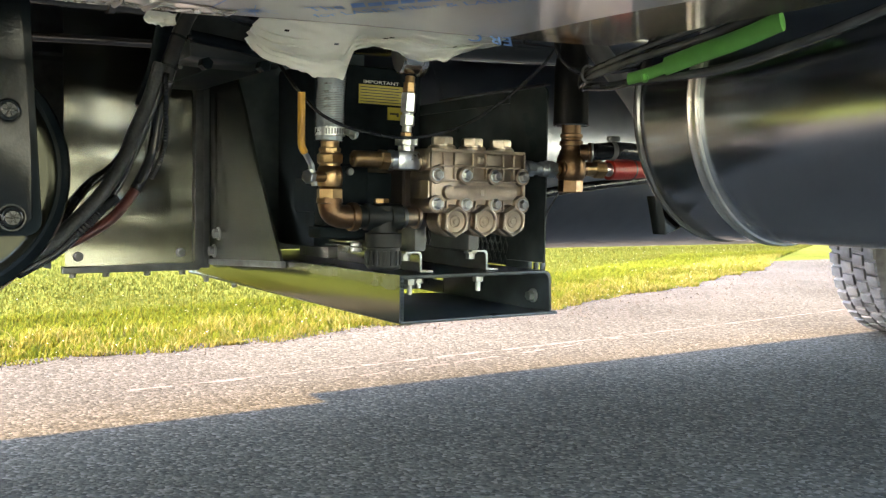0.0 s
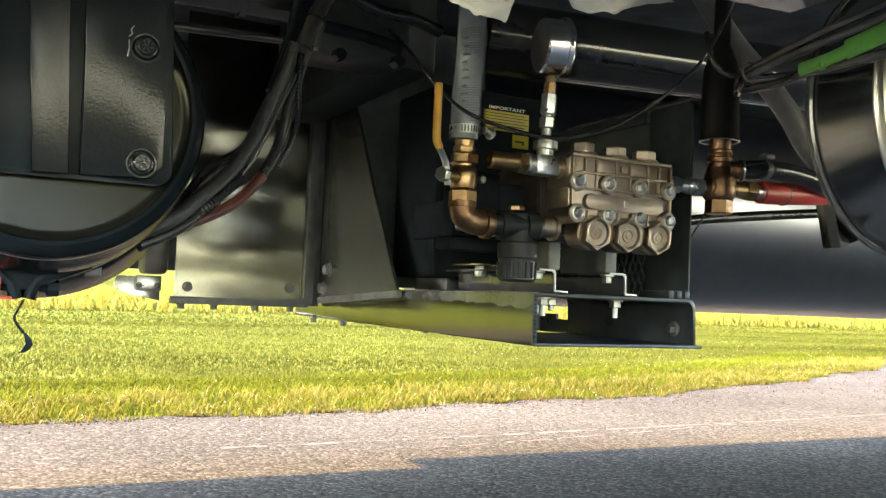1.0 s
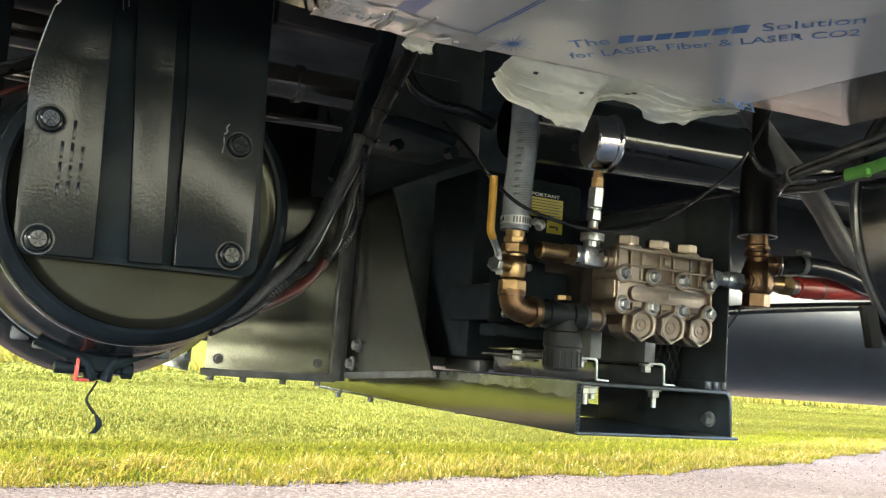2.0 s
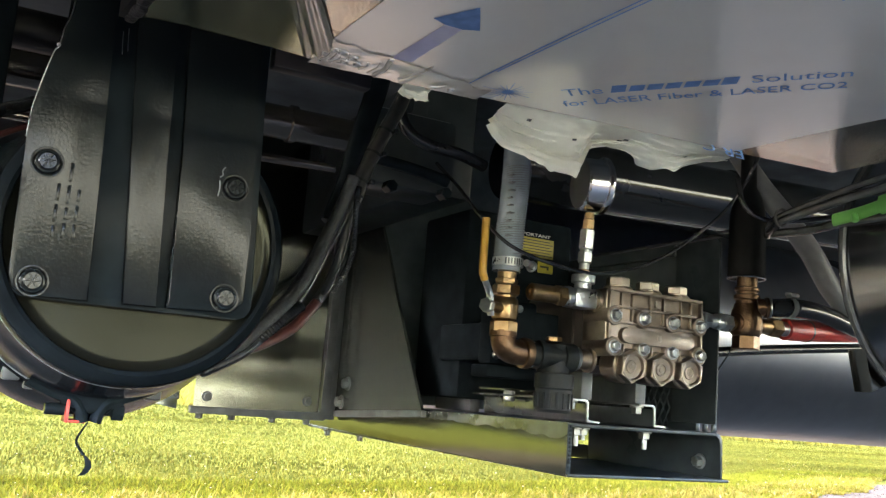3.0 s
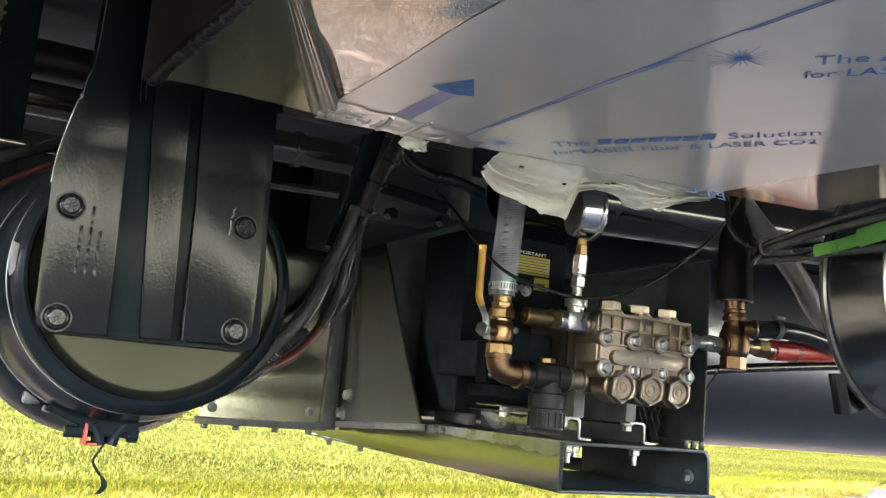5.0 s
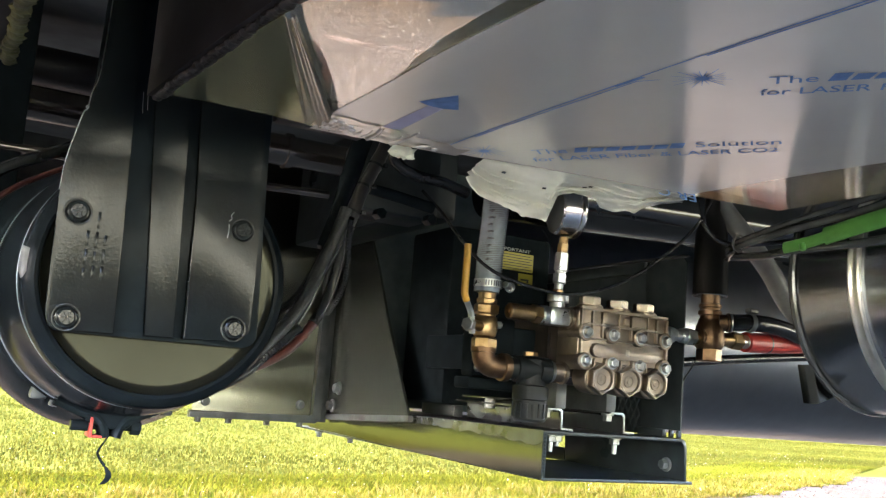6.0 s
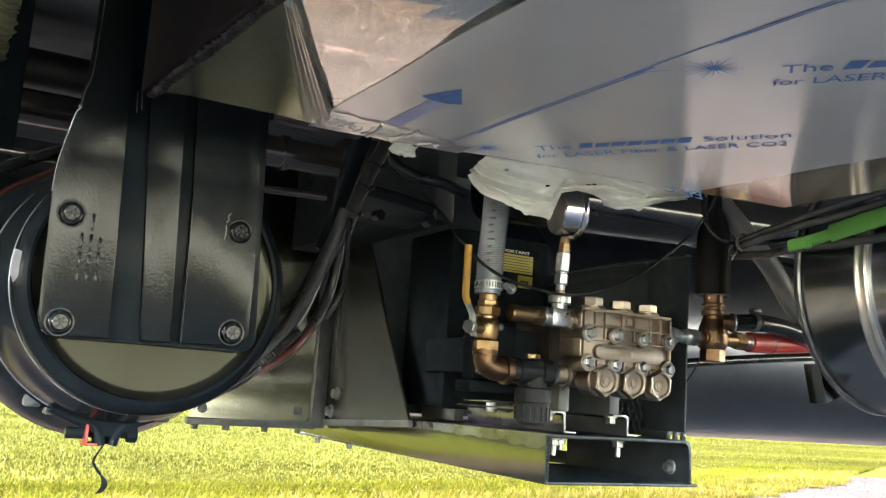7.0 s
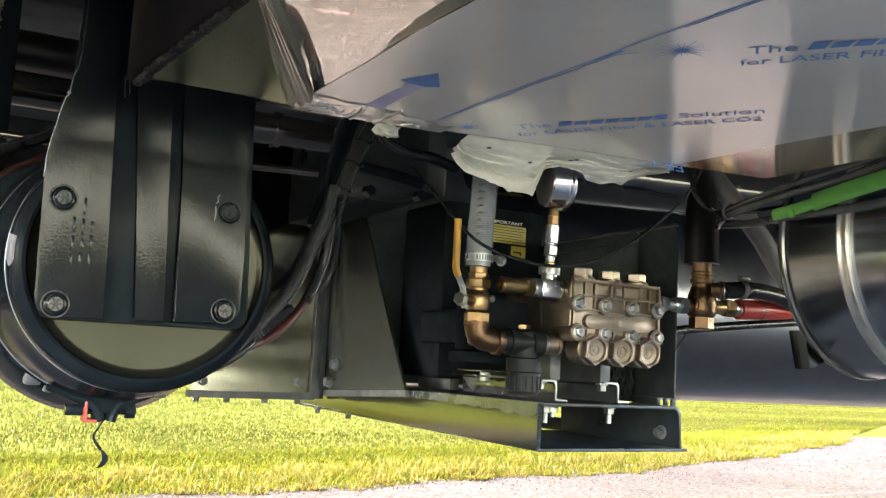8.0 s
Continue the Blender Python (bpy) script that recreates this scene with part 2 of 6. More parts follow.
def blade_material(name, a, b_colour, c):
    m = bpy.data.materials.new(name)
    m.use_nodes = True
    nt = m.node_tree
    p = nt.nodes["Principled BSDF"]
    geo = nt.nodes.new("ShaderNodeNewGeometry")
    ramp = nt.nodes.new("ShaderNodeValToRGB")
    els = ramp.color_ramp.elements
    els[0].color, els[1].color = (*a, 1), (*c, 1)
    e = els.new(0.6)
    e.color = (*b_colour, 1)
    nt.links.new(geo.outputs["Random Per Island"], ramp.inputs[0])
    patch = nt.nodes.new("ShaderNodeTexNoise")
    patch.inputs["Scale"].default_value = 0.55
    patch.inputs["Detail"].default_value = 5
    stretch = nt.nodes.new("ShaderNodeVectorMath")
    stretch.operation = "MULTIPLY"
    stretch.inputs[1].default_value = (0.22, 1.5, 1.0)
    nt.links.new(geo.outputs["Position"], stretch.inputs[0])
    nt.links.new(stretch.outputs[0], patch.inputs["Vector"])
    mr = nt.nodes.new("ShaderNodeMapRange")
    mr.inputs["From Min"].default_value, mr.inputs["From Max"].default_value = 0.35, 0.65
    mr.inputs["To Min"].default_value, mr.inputs["To Max"].default_value = 0.7, 1.3
    nt.links.new(patch.outputs["Fac"], mr.inputs["Value"])
    hsv = nt.nodes.new("ShaderNodeHueSaturation")
    nt.links.new(mr.outputs[0], hsv.inputs["Value"])
    nt.links.new(ramp.outputs[0], hsv.inputs["Color"])
    nt.links.new(hsv.outputs[0], p.inputs["Base Color"])
    p.inputs["Roughness"].default_value = 0.9
    soft = nt.nodes.new("ShaderNodeVectorMath")
    soft.operation = "MULTIPLY_ADD"
    soft.inputs[1].default_value = (0.45, 0.45, 0.45)
    soft.inputs[2].default_value = (0.0, 0.0, 0.9)
    nt.links.new(geo.outputs["Normal"], soft.inputs[0])
    unit = nt.nodes.new("ShaderNodeVectorMath")
    unit.operation = "NORMALIZE"
    nt.links.new(soft.outputs[0], unit.inputs[0])
    nt.links.new(unit.outputs[0], p.inputs["Normal"])
    p.inputs["Specular IOR Level"].default_value = 0.0
    tl = nt.nodes.new("ShaderNodeBsdfTranslucent")
    nt.links.new(hsv.outputs[0], tl.inputs[0])
    mx = nt.nodes.new("ShaderNodeMixShader")
    mx.inputs[0].default_value = 0.35
    nt.links.new(p.outputs[0], mx.inputs[1])
    nt.links.new(tl.outputs[0], mx.inputs[2])
    nt.links.new(mx.outputs[0], nt.nodes["Material Output"].inputs[0])
    return m


FINE_BLADE = blade_material("fine_grass_blade", (0.0210, 0.0259, 0.0038), (0.0267, 0.0311, 0.0049), (0.0387, 0.0404, 0.0097))
BLADE = blade_material("grass_blade", (0.0287, 0.0374, 0.0040), (0.0367, 0.0446, 0.0047), (0.0502, 0.0544, 0.0079))
BLADE_DRY = blade_material("dry_grass_blade", (0.0413, 0.0431, 0.0066), (0.0570, 0.0539, 0.0114), (0.0860, 0.0779, 0.0271))
MEADOW_BLADE = blade_material("meadow_blade", (0.0545, 0.0564, 0.0085), (0.0696, 0.0696, 0.0114), (0.0893, 0.0846, 0.0190))
# Colour of an unseen bank, kept pale to bounce light under the truck.
FILL_BANK = ground_material("pale_fill_bank", [(0.0, (0.215, 0.232, 0.150)), (0.5, (0.285, 0.308, 0.198)), (1.0, (0.36, 0.39, 0.258))], 12, 0.5, 0.05, 0.95, 0.3, 0.3)
STONE = material("gravel_stone", (0.026, 0.0235, 0.0195), 0.9, 0, 0.5, 25, 0.3, 200, 0, (0.042, 0.038, 0.031), 0.8, 12, spec=0.0)


# ---- mesh helpers ----
def mesh_from(bm, name, mat, smooth=35):
    me = bpy.data.meshes.new(name)
    bmesh.ops.recalc_face_normals(bm, faces=bm.faces)
    bm.to_mesh(me)
    bm.free()
    me.materials.append(mat)
    me.shade_smooth()
    me.set_sharp_from_angle(angle=radians(smooth))
    return me


def part(name, bm, mat, parent, label="", smooth=35):
    ob = new(name, mesh_from(bm, name, mat, smooth))
    ob.parent = parent
    if parent is not None:
        ob.matrix_parent_inverse = parent.matrix_basis.inverted()
    if label:
        tagged(ob, label)
    return ob


def thing(name, place, label, category, group="", kind=""):
    ob = new(name)
    ob.empty_display_size = 0.05
    ob.matrix_basis = Matrix.Translation(place)
    return tagged(ob, label, category, group, kind)


def solo(name, bm, mat, label, category, group="", kind="", smooth=35):
    ob = new(name, mesh_from(bm, name, mat, smooth))
    return tagged(ob, label, category, group, kind)


def basis(p, way):
    way = Vector(way).normalized()
    return Matrix.Translation(p) @ way.to_track_quat("Z", "Y").to_matrix().to_4x4()


def box(bm, lo, hi, bevel=0.0, seg=2, turn=None):
    lo, hi = Vector(lo), Vector(hi)
    m = Matrix.Translation((lo + hi) / 2) @ Matrix.Diagonal((*(hi - lo), 1))
    if turn is not None:
        m = turn @ m
    r = bmesh.ops.create_cube(bm, size=1, matrix=m)
    if bevel:
        es = {e for v in r["verts"] for e in v.link_edges}
        bmesh.ops.bevel(bm, geom=list(es), offset=bevel, segments=seg, affect="EDGES", profile=0.5)
    return bm


def lathe(bm, profile, p=(0, 0, 0), way=(0, 0, 1), seg=32, phase=0.0):
    """Turn a profile of (radius, height) about the axis way from p."""
    m = basis(p, way)
    rings = []
    for r, h in profile:
        if r < 1e-6:
            rings.append([bm.verts.new(m @ Vector((0, 0, h)))])
        else:
            rings.append([bm.verts.new(m @ Vector((r * math.cos(phase + 2 * math.pi * i / seg), r * math.sin(phase + 2 * math.pi * i / seg), h))) for i in range(seg)])
    for a, b in zip(rings, rings[1:]):
        for i in range(seg):
            j = (i + 1) % seg
            if len(a) == 1 and len(b) == 1:
                continue
            if len(a) == 1:
                bm.faces.new((a[0], b[i], b[j]))
            elif len(b) == 1:
                bm.faces.new((a[i], a[j], b[0]))
            else:
                bm.faces.new((a[i], a[j], b[j], b[i]))
    return bm


def rod(bm, a, b, r, seg=24, chamfer=None):
    a, b = Vector(a), Vector(b)
    h = (b - a).length
    c = min(r * 0.15, h * 0.2) if chamfer is None else chamfer
    return lathe(bm, [(0, 0), (r - c, 0), (r, c), (r, h - c), (r - c, h), (0, h)], a, b - a, seg)


def hexrod(bm, a, b, r, phase=0.3):
    a, b = Vector(a), Vector(b)
    h = (b - a).length
    c = min(0.12 * r, 0.2 * h)
    return lathe(bm, [(0, 0), (r - c, 0), (r, c), (r, h - c), (r - c, h), (0, h)], a, b - a, 6, phase)


def smooth_path(pts, sub=8):
    pts = [Vector(p) for p in pts]
    q = [pts[0] * 2 - pts[1]] + pts + [pts[-1] * 2 - pts[-2]]
    out = []
    for i in range(1, len(q) - 2):
        for k in range(sub):
            t = k / sub
            a, b, c, d = q[i - 1], q[i], q[i + 1], q[i + 2]
            out.append(0.5 * ((2 * b) + (c - a) * t + (2 * a - 5 * b + 4 * c - d) * t * t + (3 * b - a - 3 * c + d) * t ** 3))
    out.append(pts[-1])
    return out


def tube(bm, pts, r, seg=14, sub=8, ridge=0.0, every=2, flat=1.0, side=(0, 0, 1), taper=None):
    """A tube along a smooth line; ridge makes rings, flat squashes it across side."""
    line = smooth_path(pts, sub)
    rings = []
    ref = Vector(side)
    for i, p in enumerate(line):
        t = (line[min(i + 1, len(line) - 1)] - line[max(i - 1, 0)]).normalized()
        u = t.cross(ref)
        if u.length < 1e-3:
            u = t.cross(Vector((1, 0.2, 0.1)))
        u.normalize()
        v = u.cross(t).normalized()
        rr = r * (1 + (ridge if (i // every) % 2 else 0))
        if taper:
            rr *= taper[0] + (taper[1] - taper[0]) * i / (len(line) - 1)
        rings.append([bm.verts.new(p + (u * math.cos(2 * math.pi * k / seg) * flat + v * math.sin(2 * math.pi * k / seg)) * rr) for k in range(seg)])
    for a, b in zip(rings, rings[1:]):
        for k in range(seg):
            bm.faces.new((a[k], a[(k + 1) % seg], b[(k + 1) % seg], b[k]))
    bm.faces.new(rings[0])
    bm.faces.new(list(reversed(rings[-1])))
    return bm


def prism(bm, outline, way, depth, bevel=0.0):
    """A plate: outline points (3D, one plane) pushed by depth along way."""
    d = Vector(way).normalized() * depth
    a = [bm.verts.new(Vector(p)) for p in outline]
    b = [bm.verts.new(Vector(p) + d) for p in outline]
    f = [bm.faces.new(a), bm.faces.new(list(reversed(b)))]
    n = len(a)
    for i in range(n):
        f.append(bm.faces.new((a[i], b[i], b[(i + 1) % n], a[(i + 1) % n])))
    if bevel:
        bmesh.ops.bevel(bm, geom=[e for e in f[0].edges] + [e for e in f[1].edges], offset=bevel, segments=2, affect="EDGES", profile=0.5)
    return bm


def rounded(cx, cz, w, h, r, y, seg=5):
    """A rounded rectangle's outline in the plane of y."""
    out = []
    for sx, sz, a0 in ((1, 1, 0), (-1, 1, 90), (-1, -1, 180), (1, -1, 270)):
        for k in range(seg + 1):
            a = radians(a0 + 90 * k / seg)
            out.append((cx + sx * (w / 2 - r) + r * math.cos(a), y, cz + sz * (h / 2 - r) + r * math.sin(a)))
    return out


def hex_bolt(bm, p, way, r, h, washer=1.45):
    """A hex head on a round washer, standing on p."""
    p, way = Vector(p), Vector(way).normalized()
    rod(bm, p - way * 0.001, p + way * h * 0.25, r * washer, 18)
    hexrod(bm, p + way * h * 0.2, p + way * h, r)
    return bm


def flush(text, width, height, bold=0.0):
    """The built-in font's letters as a mesh, fitted to width and height, from the lower left corner."""
    cu = bpy.data.curves.new("letters", "FONT")
    cu.body, cu.size, cu.offset, cu.resolution_u = text, 1.0, bold, 3
    ob = bpy.data.objects.new("letters", cu)
    scene.collection.objects.link(ob)
    bpy.context.view_layer.update()
    me = bpy.data.meshes.new_from_object(ob.evaluated_get(bpy.context.evaluated_depsgraph_get()))
    bpy.data.objects.remove(ob)
    xs = [v.co.x for v in me.vertices]
    ys = [v.co.y for v in me.vertices]
    sx, sy = width / (max(xs) - min(xs)), height / (max(ys) - min(ys))
    for v in me.vertices:
        v.co = ((v.co.x - min(xs)) * sx, (v.co.y - min(ys)) * sy, 0)
    return me


# ---- ground, road, verge ----
def grass_edge(x):
    """Where the verge begins: it draws away from the road to the right."""
    x = min(x, 9.0)
    out = 0.17 * max(0.0, x) + 0.083 * max(0.0, x - 2.8) ** 1.6
    return 3.70 + out + 0.05 * math.sin(x * 3.1) + 0.03 * math.sin(x * 9.7) + 0.05 * noise.noise((x * 7, 0, 3))


bm = bmesh.new()
ys = [-900, -300, -120, -70, -45, -28, -16, -9, -5, 0, 6, 14, 25, 40, 55, 70, 90, 120, 180, 400, 900]
xs = [-900, -300, -160, -110, -85, -65, -50, -40, -28, -12, 0, 12, 28, 40, 50, 65, 85, 110, 160, 300, 900]
rows = []
for y in ys:
    rows.append([])
    for x in xs:
        z = -0.012
        # Unseen near-side bank, added to cover low sky and fill the underside.
        if y < -9:
            z += 13.0 * (1 - math.exp(-((-y - 9) / 25.0))) + 0.3 * noise.noise((x * 0.05, y * 0.05, 0))
        r = math.hypot(x, y)
        # Added far rise that keeps bright horizon sky out of the reflections.
        if y >= -9 and r > 45:
            z += 15.0 * (1 - math.exp(-(r - 45) / 55.0)) * min(1.0, (y + 9) / 20)
        rows[-1].append(bm.verts.new((x, y, z)))
for r0, r1 in zip(rows, rows[1:]):
    for i in range(len(xs) - 1):
        bm.faces.new((r0[i], r0[i + 1], r1[i + 1], r1[i]))
ground = solo("ground", bm, GRASS_SOIL, "flat mown green field beside the road, rising to added unseen banks", "ground", kind="structure")
ground.data.materials.append(FILL_BANK)
# The near bank takes the pale fill colour.
for f in ground.data.polygons:
    if f.center.y < -9:
        f.material_index = 1

bm = bmesh.new()
xs = [-30 + 0.5 * i for i in range(160)]
near = [bm.verts.new((x, -4.2 + 0.06 * math.sin(x * 2.3), 0.0)) for x in xs]
far = [bm.verts.new((x, grass_edge(x) + 0.12, 0.0)) for x in xs]
for i in range(len(xs) - 1):
    bm.faces.new((near[i], near[i + 1], far[i + 1], far[i]))
road = solo("road", bm, ASPHALT, "worn grey chip-seal asphalt road with pale stone chips", "road", kind="structure")


def worn_line(way, width, gaps, seed):
    """A worn paint line along a bent way: a thin strip with ragged edges and gaps."""
    b = bmesh.new()
    rng = random.Random(seed)
    for (xa, ya), (xb, yb) in zip(way, way[1:]):
        count = max(1, int((xb - xa) / 0.035))
        last = None
        for k in range(count + 1):
            x, y = xa + (xb - xa) * k / count, ya + (yb - ya) * k / count + rng.uniform(-0.006, 0.006)
            w = width * rng.uniform(0.2, 1.0) * 0.5
            pair = (b.verts.new((x, y - w, 0.0012)), b.verts.new((x, y + w, 0.0012)))
            if last and rng.random() > gaps:
                b.faces.new((last[0], pair[0], pair[1], last[1]))
            last = pair
    return b


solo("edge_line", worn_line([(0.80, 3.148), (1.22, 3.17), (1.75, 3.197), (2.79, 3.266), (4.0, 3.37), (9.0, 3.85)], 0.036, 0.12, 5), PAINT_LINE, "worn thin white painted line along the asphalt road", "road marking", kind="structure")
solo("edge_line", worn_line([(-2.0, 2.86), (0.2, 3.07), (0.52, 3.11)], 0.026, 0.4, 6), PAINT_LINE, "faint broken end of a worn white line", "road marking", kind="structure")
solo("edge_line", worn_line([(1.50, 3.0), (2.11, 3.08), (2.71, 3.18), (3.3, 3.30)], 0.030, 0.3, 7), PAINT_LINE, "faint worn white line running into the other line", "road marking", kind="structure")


def blades(count, x_of_y, y0, y1, h0, h1, wide, seed, power=1.0, tufts=0):
    """Single bent blades, two triangles and a tip each, as one mesh."""
    rng = np.random.default_rng(seed)
    verts, faces = [], []
    u = rng.random(count) ** power
    ys = y0 + (y1 - y0) * u
    middles = [(rng.uniform(*x_of_y(y)), y, rng.uniform(0.5, 1.3)) for y in ys[:tufts]]
    for i, y in enumerate(ys):
        lo, hi = x_of_y(y)
        x = rng.uniform(lo, hi)
        tall = 1.0
        if tufts:
            mx, my, tall = middles[i % tufts]
            x, y = mx + rng.normal(0, 0.035), max(y0, my + rng.normal(0, 0.03))
        base = grass_edge(x)
        yy = y - 3.7 + base
        edge = min(1.0, (yy - base) / 0.15 + 0.15)
        h = tall * rng.uniform(h0, h1) * (0.5 + 0.5 * edge) * (1 + 0.35 * noise.noise((x * 1.7, yy * 1.7, 0)))
        a = rng.uniform(0, 6.283)
        dx, dy = math.cos(a), math.sin(a)
        lean = h * rng.uniform(0.3, 1.8)
        w = wide * rng.uniform(0.6, 1.3) * (1 + 0.06 * (yy - base))
        k = len(verts)
        px, py = -dy * w, dx * w
        verts += [(x - px, yy - py, -0.012), (x + px, yy + py, -0.012), (x + dx * lean * 0.4 - px * 0.8, yy + dy * lean * 0.4 - py * 0.8, h * 0.6),
                  (x + dx * lean * 0.4 + px * 0.8, yy + dy * lean * 0.4 + py * 0.8, h * 0.6), (x + dx * lean, yy + dy * lean, h)]
        faces += [(k, k + 1, k + 3, k + 2), (k + 2, k + 3, k + 4)]
    me = bpy.data.meshes.new("grass")
    me.from_pydata(verts, [], faces)
    return me


def view_span(y):
    return -0.5 - 0.06 * y, 2.2 + 1.75 * y


def put_grass(name, me, mat, label):
    me.materials.append(mat)
    tagged(new(name, me), label, "grass", kind="stuff")


put_grass("verge_grass", blades(42000, view_span, 3.7, 5.2, 0.008, 0.034, 0.0034, 11), BLADE, "tall bright green grass along the road edge")
put_grass("dry_grass", blades(17000, view_span, 3.7, 4.45, 0.014, 0.055, 0.0032, 12, 1.5, 700), BLADE_DRY, "straw-yellow seeding grass along the road edge")
put_grass("field_grass", blades(120000, view_span, 4.5, 13.0, 0.004, 0.012, 0.0036, 13, 1.5), FINE_BLADE, "short green mown grass in the field")
put_grass("field_grass", blades(50000, view_span, 12.0, 34.0, 0.008, 0.02, 0.008, 14, 1.3), FINE_BLADE, "short green mown grass further out in the field")
put_grass("far_grass", blades(60000, lambda y: (-4, 2 + 1.8 * y), 18.0, 50.0, 0.12, 0.42, 0.011, 15), MEADOW_BLADE, "tall yellow-green meadow at the end of the field")
near_side = blades(9000, lambda y: (-6, 8), 3.7, 9.0, 0.05, 0.16, 0.012, 16)
near_side.transform(Matrix.Diagonal((1, -1, 1, 1)))
put_grass("near_side_grass", near_side, BLADE, "green grass on the other side of the road")

# gravel along the edge of the asphalt
rng = random.Random(3)
bm = bmesh.new()
for i in range(1800):
    x = rng.uniform(-1, 3) if i < 700 else rng.uniform(2.2, 10)
    spread = 0.1 if x < 2.2 else 0.1 + 0.16 * (x - 2.2)
    y = grass_edge(x) + 0.08 - abs(rng.gauss(0, spread))
    r = rng.uniform(0.0015, 0.0048) * (1 + 0.1 * max(0, x))
    vs = bmesh.ops.create_icosphere(bm, subdivisions=1, radius=r, matrix=Matrix.Translation((x, y, r * 0.4)) @ Euler((rng.random() * 6, rng.random() * 6, 0)).to_matrix().to_4x4() @ Matrix.Diagonal((1, rng.uniform(0.6, 1), rng.uniform(0.4, 0.8), 1)))["verts"]
solo("gravel", bm, STONE, "loose pale gravel along the road edge", "gravel", kind="stuff", smooth=20)

# white clover heads in the grass
rng = random.Random(9)
bm = bmesh.new()
for i in range(480):
    y = 0.06 + 4.2 * rng.random() ** 1.6
    x = rng.uniform(-0.6, 2.2 + 1.6 * (3.7 + y))
    r = rng.uniform(0.002, 0.0045)
    bmesh.ops.create_icosphere(bm, subdivisions=1, radius=r, matrix=Matrix.Translation((x, grass_edge(x) + y, rng.uniform(0.012, 0.05))) @ Matrix.Diagonal((1, 1, 0.7, 1)))
solo("clover_flowers", bm, PETAL, "small white clover heads scattered in the grass", "flowers", kind="stuff", smooth=60)

# ---- the truck's underside ----
truck = thing("truck", (2, 1.4, 1.12), "dark underside and sides of a parked truck body", "truck")
bm = bmesh.new()
box(bm, (-3.2, -0.35, 1.12), (8.0, 3.09, 1.18), 0.01)
part("underside", bm, UNDERSIDE, truck, "dark underside panel")
bm = bmesh.new()
box(bm, (-3.2, -0.35, 1.18), (8.0, 3.09, 3.3), 0.05)
part("upper_body", bm, BLACK_SATIN, truck)
# Unseen skirts, added and stepped to set the truck's shadow edge on the road.
bm = bmesh.new()
box(bm, (-3.2, 2.91, 0.58), (0.28, 2.95, 1.12), 0.004)
part("shadow_skirt", bm, BLACK_SATIN, truck)
bm = bmesh.new()
box(bm, (0.26, 2.952, 0.58), (0.2835, 3.09, 1.118), 0.002)
part("shadow_skirt", bm, BLACK_SATIN, truck)
bm = bmesh.new()
box(bm, (0.285, 3.05, 0.58), (8.0, 3.09, 1.12), 0.004)
part("shadow_skirt", bm, BLACK_SATIN, truck)


bm = bmesh.new()
box(bm, (-3.2, -0.35, 1.05), (8.0, -0.31, 1.118), 0.004)
part("side_rail", bm, BLACK_SATIN, truck)


def channel_rail(y, x0, x1, z0, z1, depth):
    """A C-section rail, open to the near side."""
    b = bmesh.new()
    t = 0.008
    pts = [(0, z0), (depth, z0), (depth, z0 + t), (t, z0 + t), (t, z1 - t), (depth, z1 - t), (depth, z1), (0, z1)]
    prism(b, [(x0, y - dy, z) for dy, z in pts], (1, 0, 0), x1 - x0, 0.0015)
    return b


part("frame_rail", channel_rail(2.36, -3.0, 8.0, 0.66, 0.98, 0.09), BLACK, truck, "glossy black steel frame rail")
bm = bmesh.new()
box(bm, (-3.0, 2.40, 0.56), (0.9, 2.415, 1.12), 0.003)
part("rear_panel", bm, BLACK_SATIN, truck, "black sheet panel behind the frame")
bm = bmesh.new()
box(bm, (0.9, 2.62, 0.60), (7.5, 2.64, 1.12), 0.003)
part("rear_panel", bm, BLACK_SATIN, truck)
bm = bmesh.new()
box(bm, (-1.6, 1.42, 0.55), (-0.03, 1.44, 1.118), 0.004)
part("cross_panel", bm, SHELL_BLACK, truck)
for x in (-0.9, 0.62):
    bm = bmesh.new()
    box(bm, (x, 1.52, 0.90), (x + 0.1, 2.355, 1.115), 0.006)
    part("crossmember", bm, SKID_BLACK, truck)

# drive shaft and lines under the body
shaft = thing("drive_shaft", (0.4, 1.5, 0.93), "glossy black round drive shaft tube under the truck", "drive shaft")
bm = bmesh.new()
lathe(bm, [(0, 0), (0.02, 0), (0.027, 0.01), (0.027, 0.55), (0.030, 0.56), (0.030, 0.6), (0.027, 0.61), (0.027, 1.74), (0, 1.74)], (-1.2, 1.55, 0.958), (1, 0, 0.012), 32)
part("shaft_tube", bm, SHAFT_PAINT, shaft)
bm = bmesh.new()
lathe(bm, [(0.027, 0), (0.031, 0.002), (0.031, 0.012), (0.027, 0.014)], (0.385, 1.55, 0.977), (1, 0, 0.012), 32)
part("collar", bm, SHAFT_PAINT, shaft)
bm = bmesh.new()
box(bm, (0.52, 1.52, 0.93), (0.58, 1.58, 0.98), 0.012)
part("yoke", bm, BLACK_SATIN, shaft, "black forged yoke")
pipe = thing("brake_line", (0.4, 1.5, 0.86), "thin glossy black pipe running under the truck", "pipe")
bm = bmesh.new()
tube(bm, [(-1.2, 1.42, 0.862), (0.0, 1.42, 0.872), (0.425, 1.42, 0.885)], 0.0065, 12)
part("pipe_run", bm, SHAFT_PAINT, pipe)
axle = thing("axle_tube", (1.3, 1.53, 0.94), "glossy black round tube above the pump guard", "tube")
bm = bmesh.new()
tube(bm, [(0.80, 1.54, 0.986), (1.2, 1.54, 1.004), (1.98, 1.54, 1.04)], 0.064, 40)
part("tube", bm, TUBE_BLACK, axle)
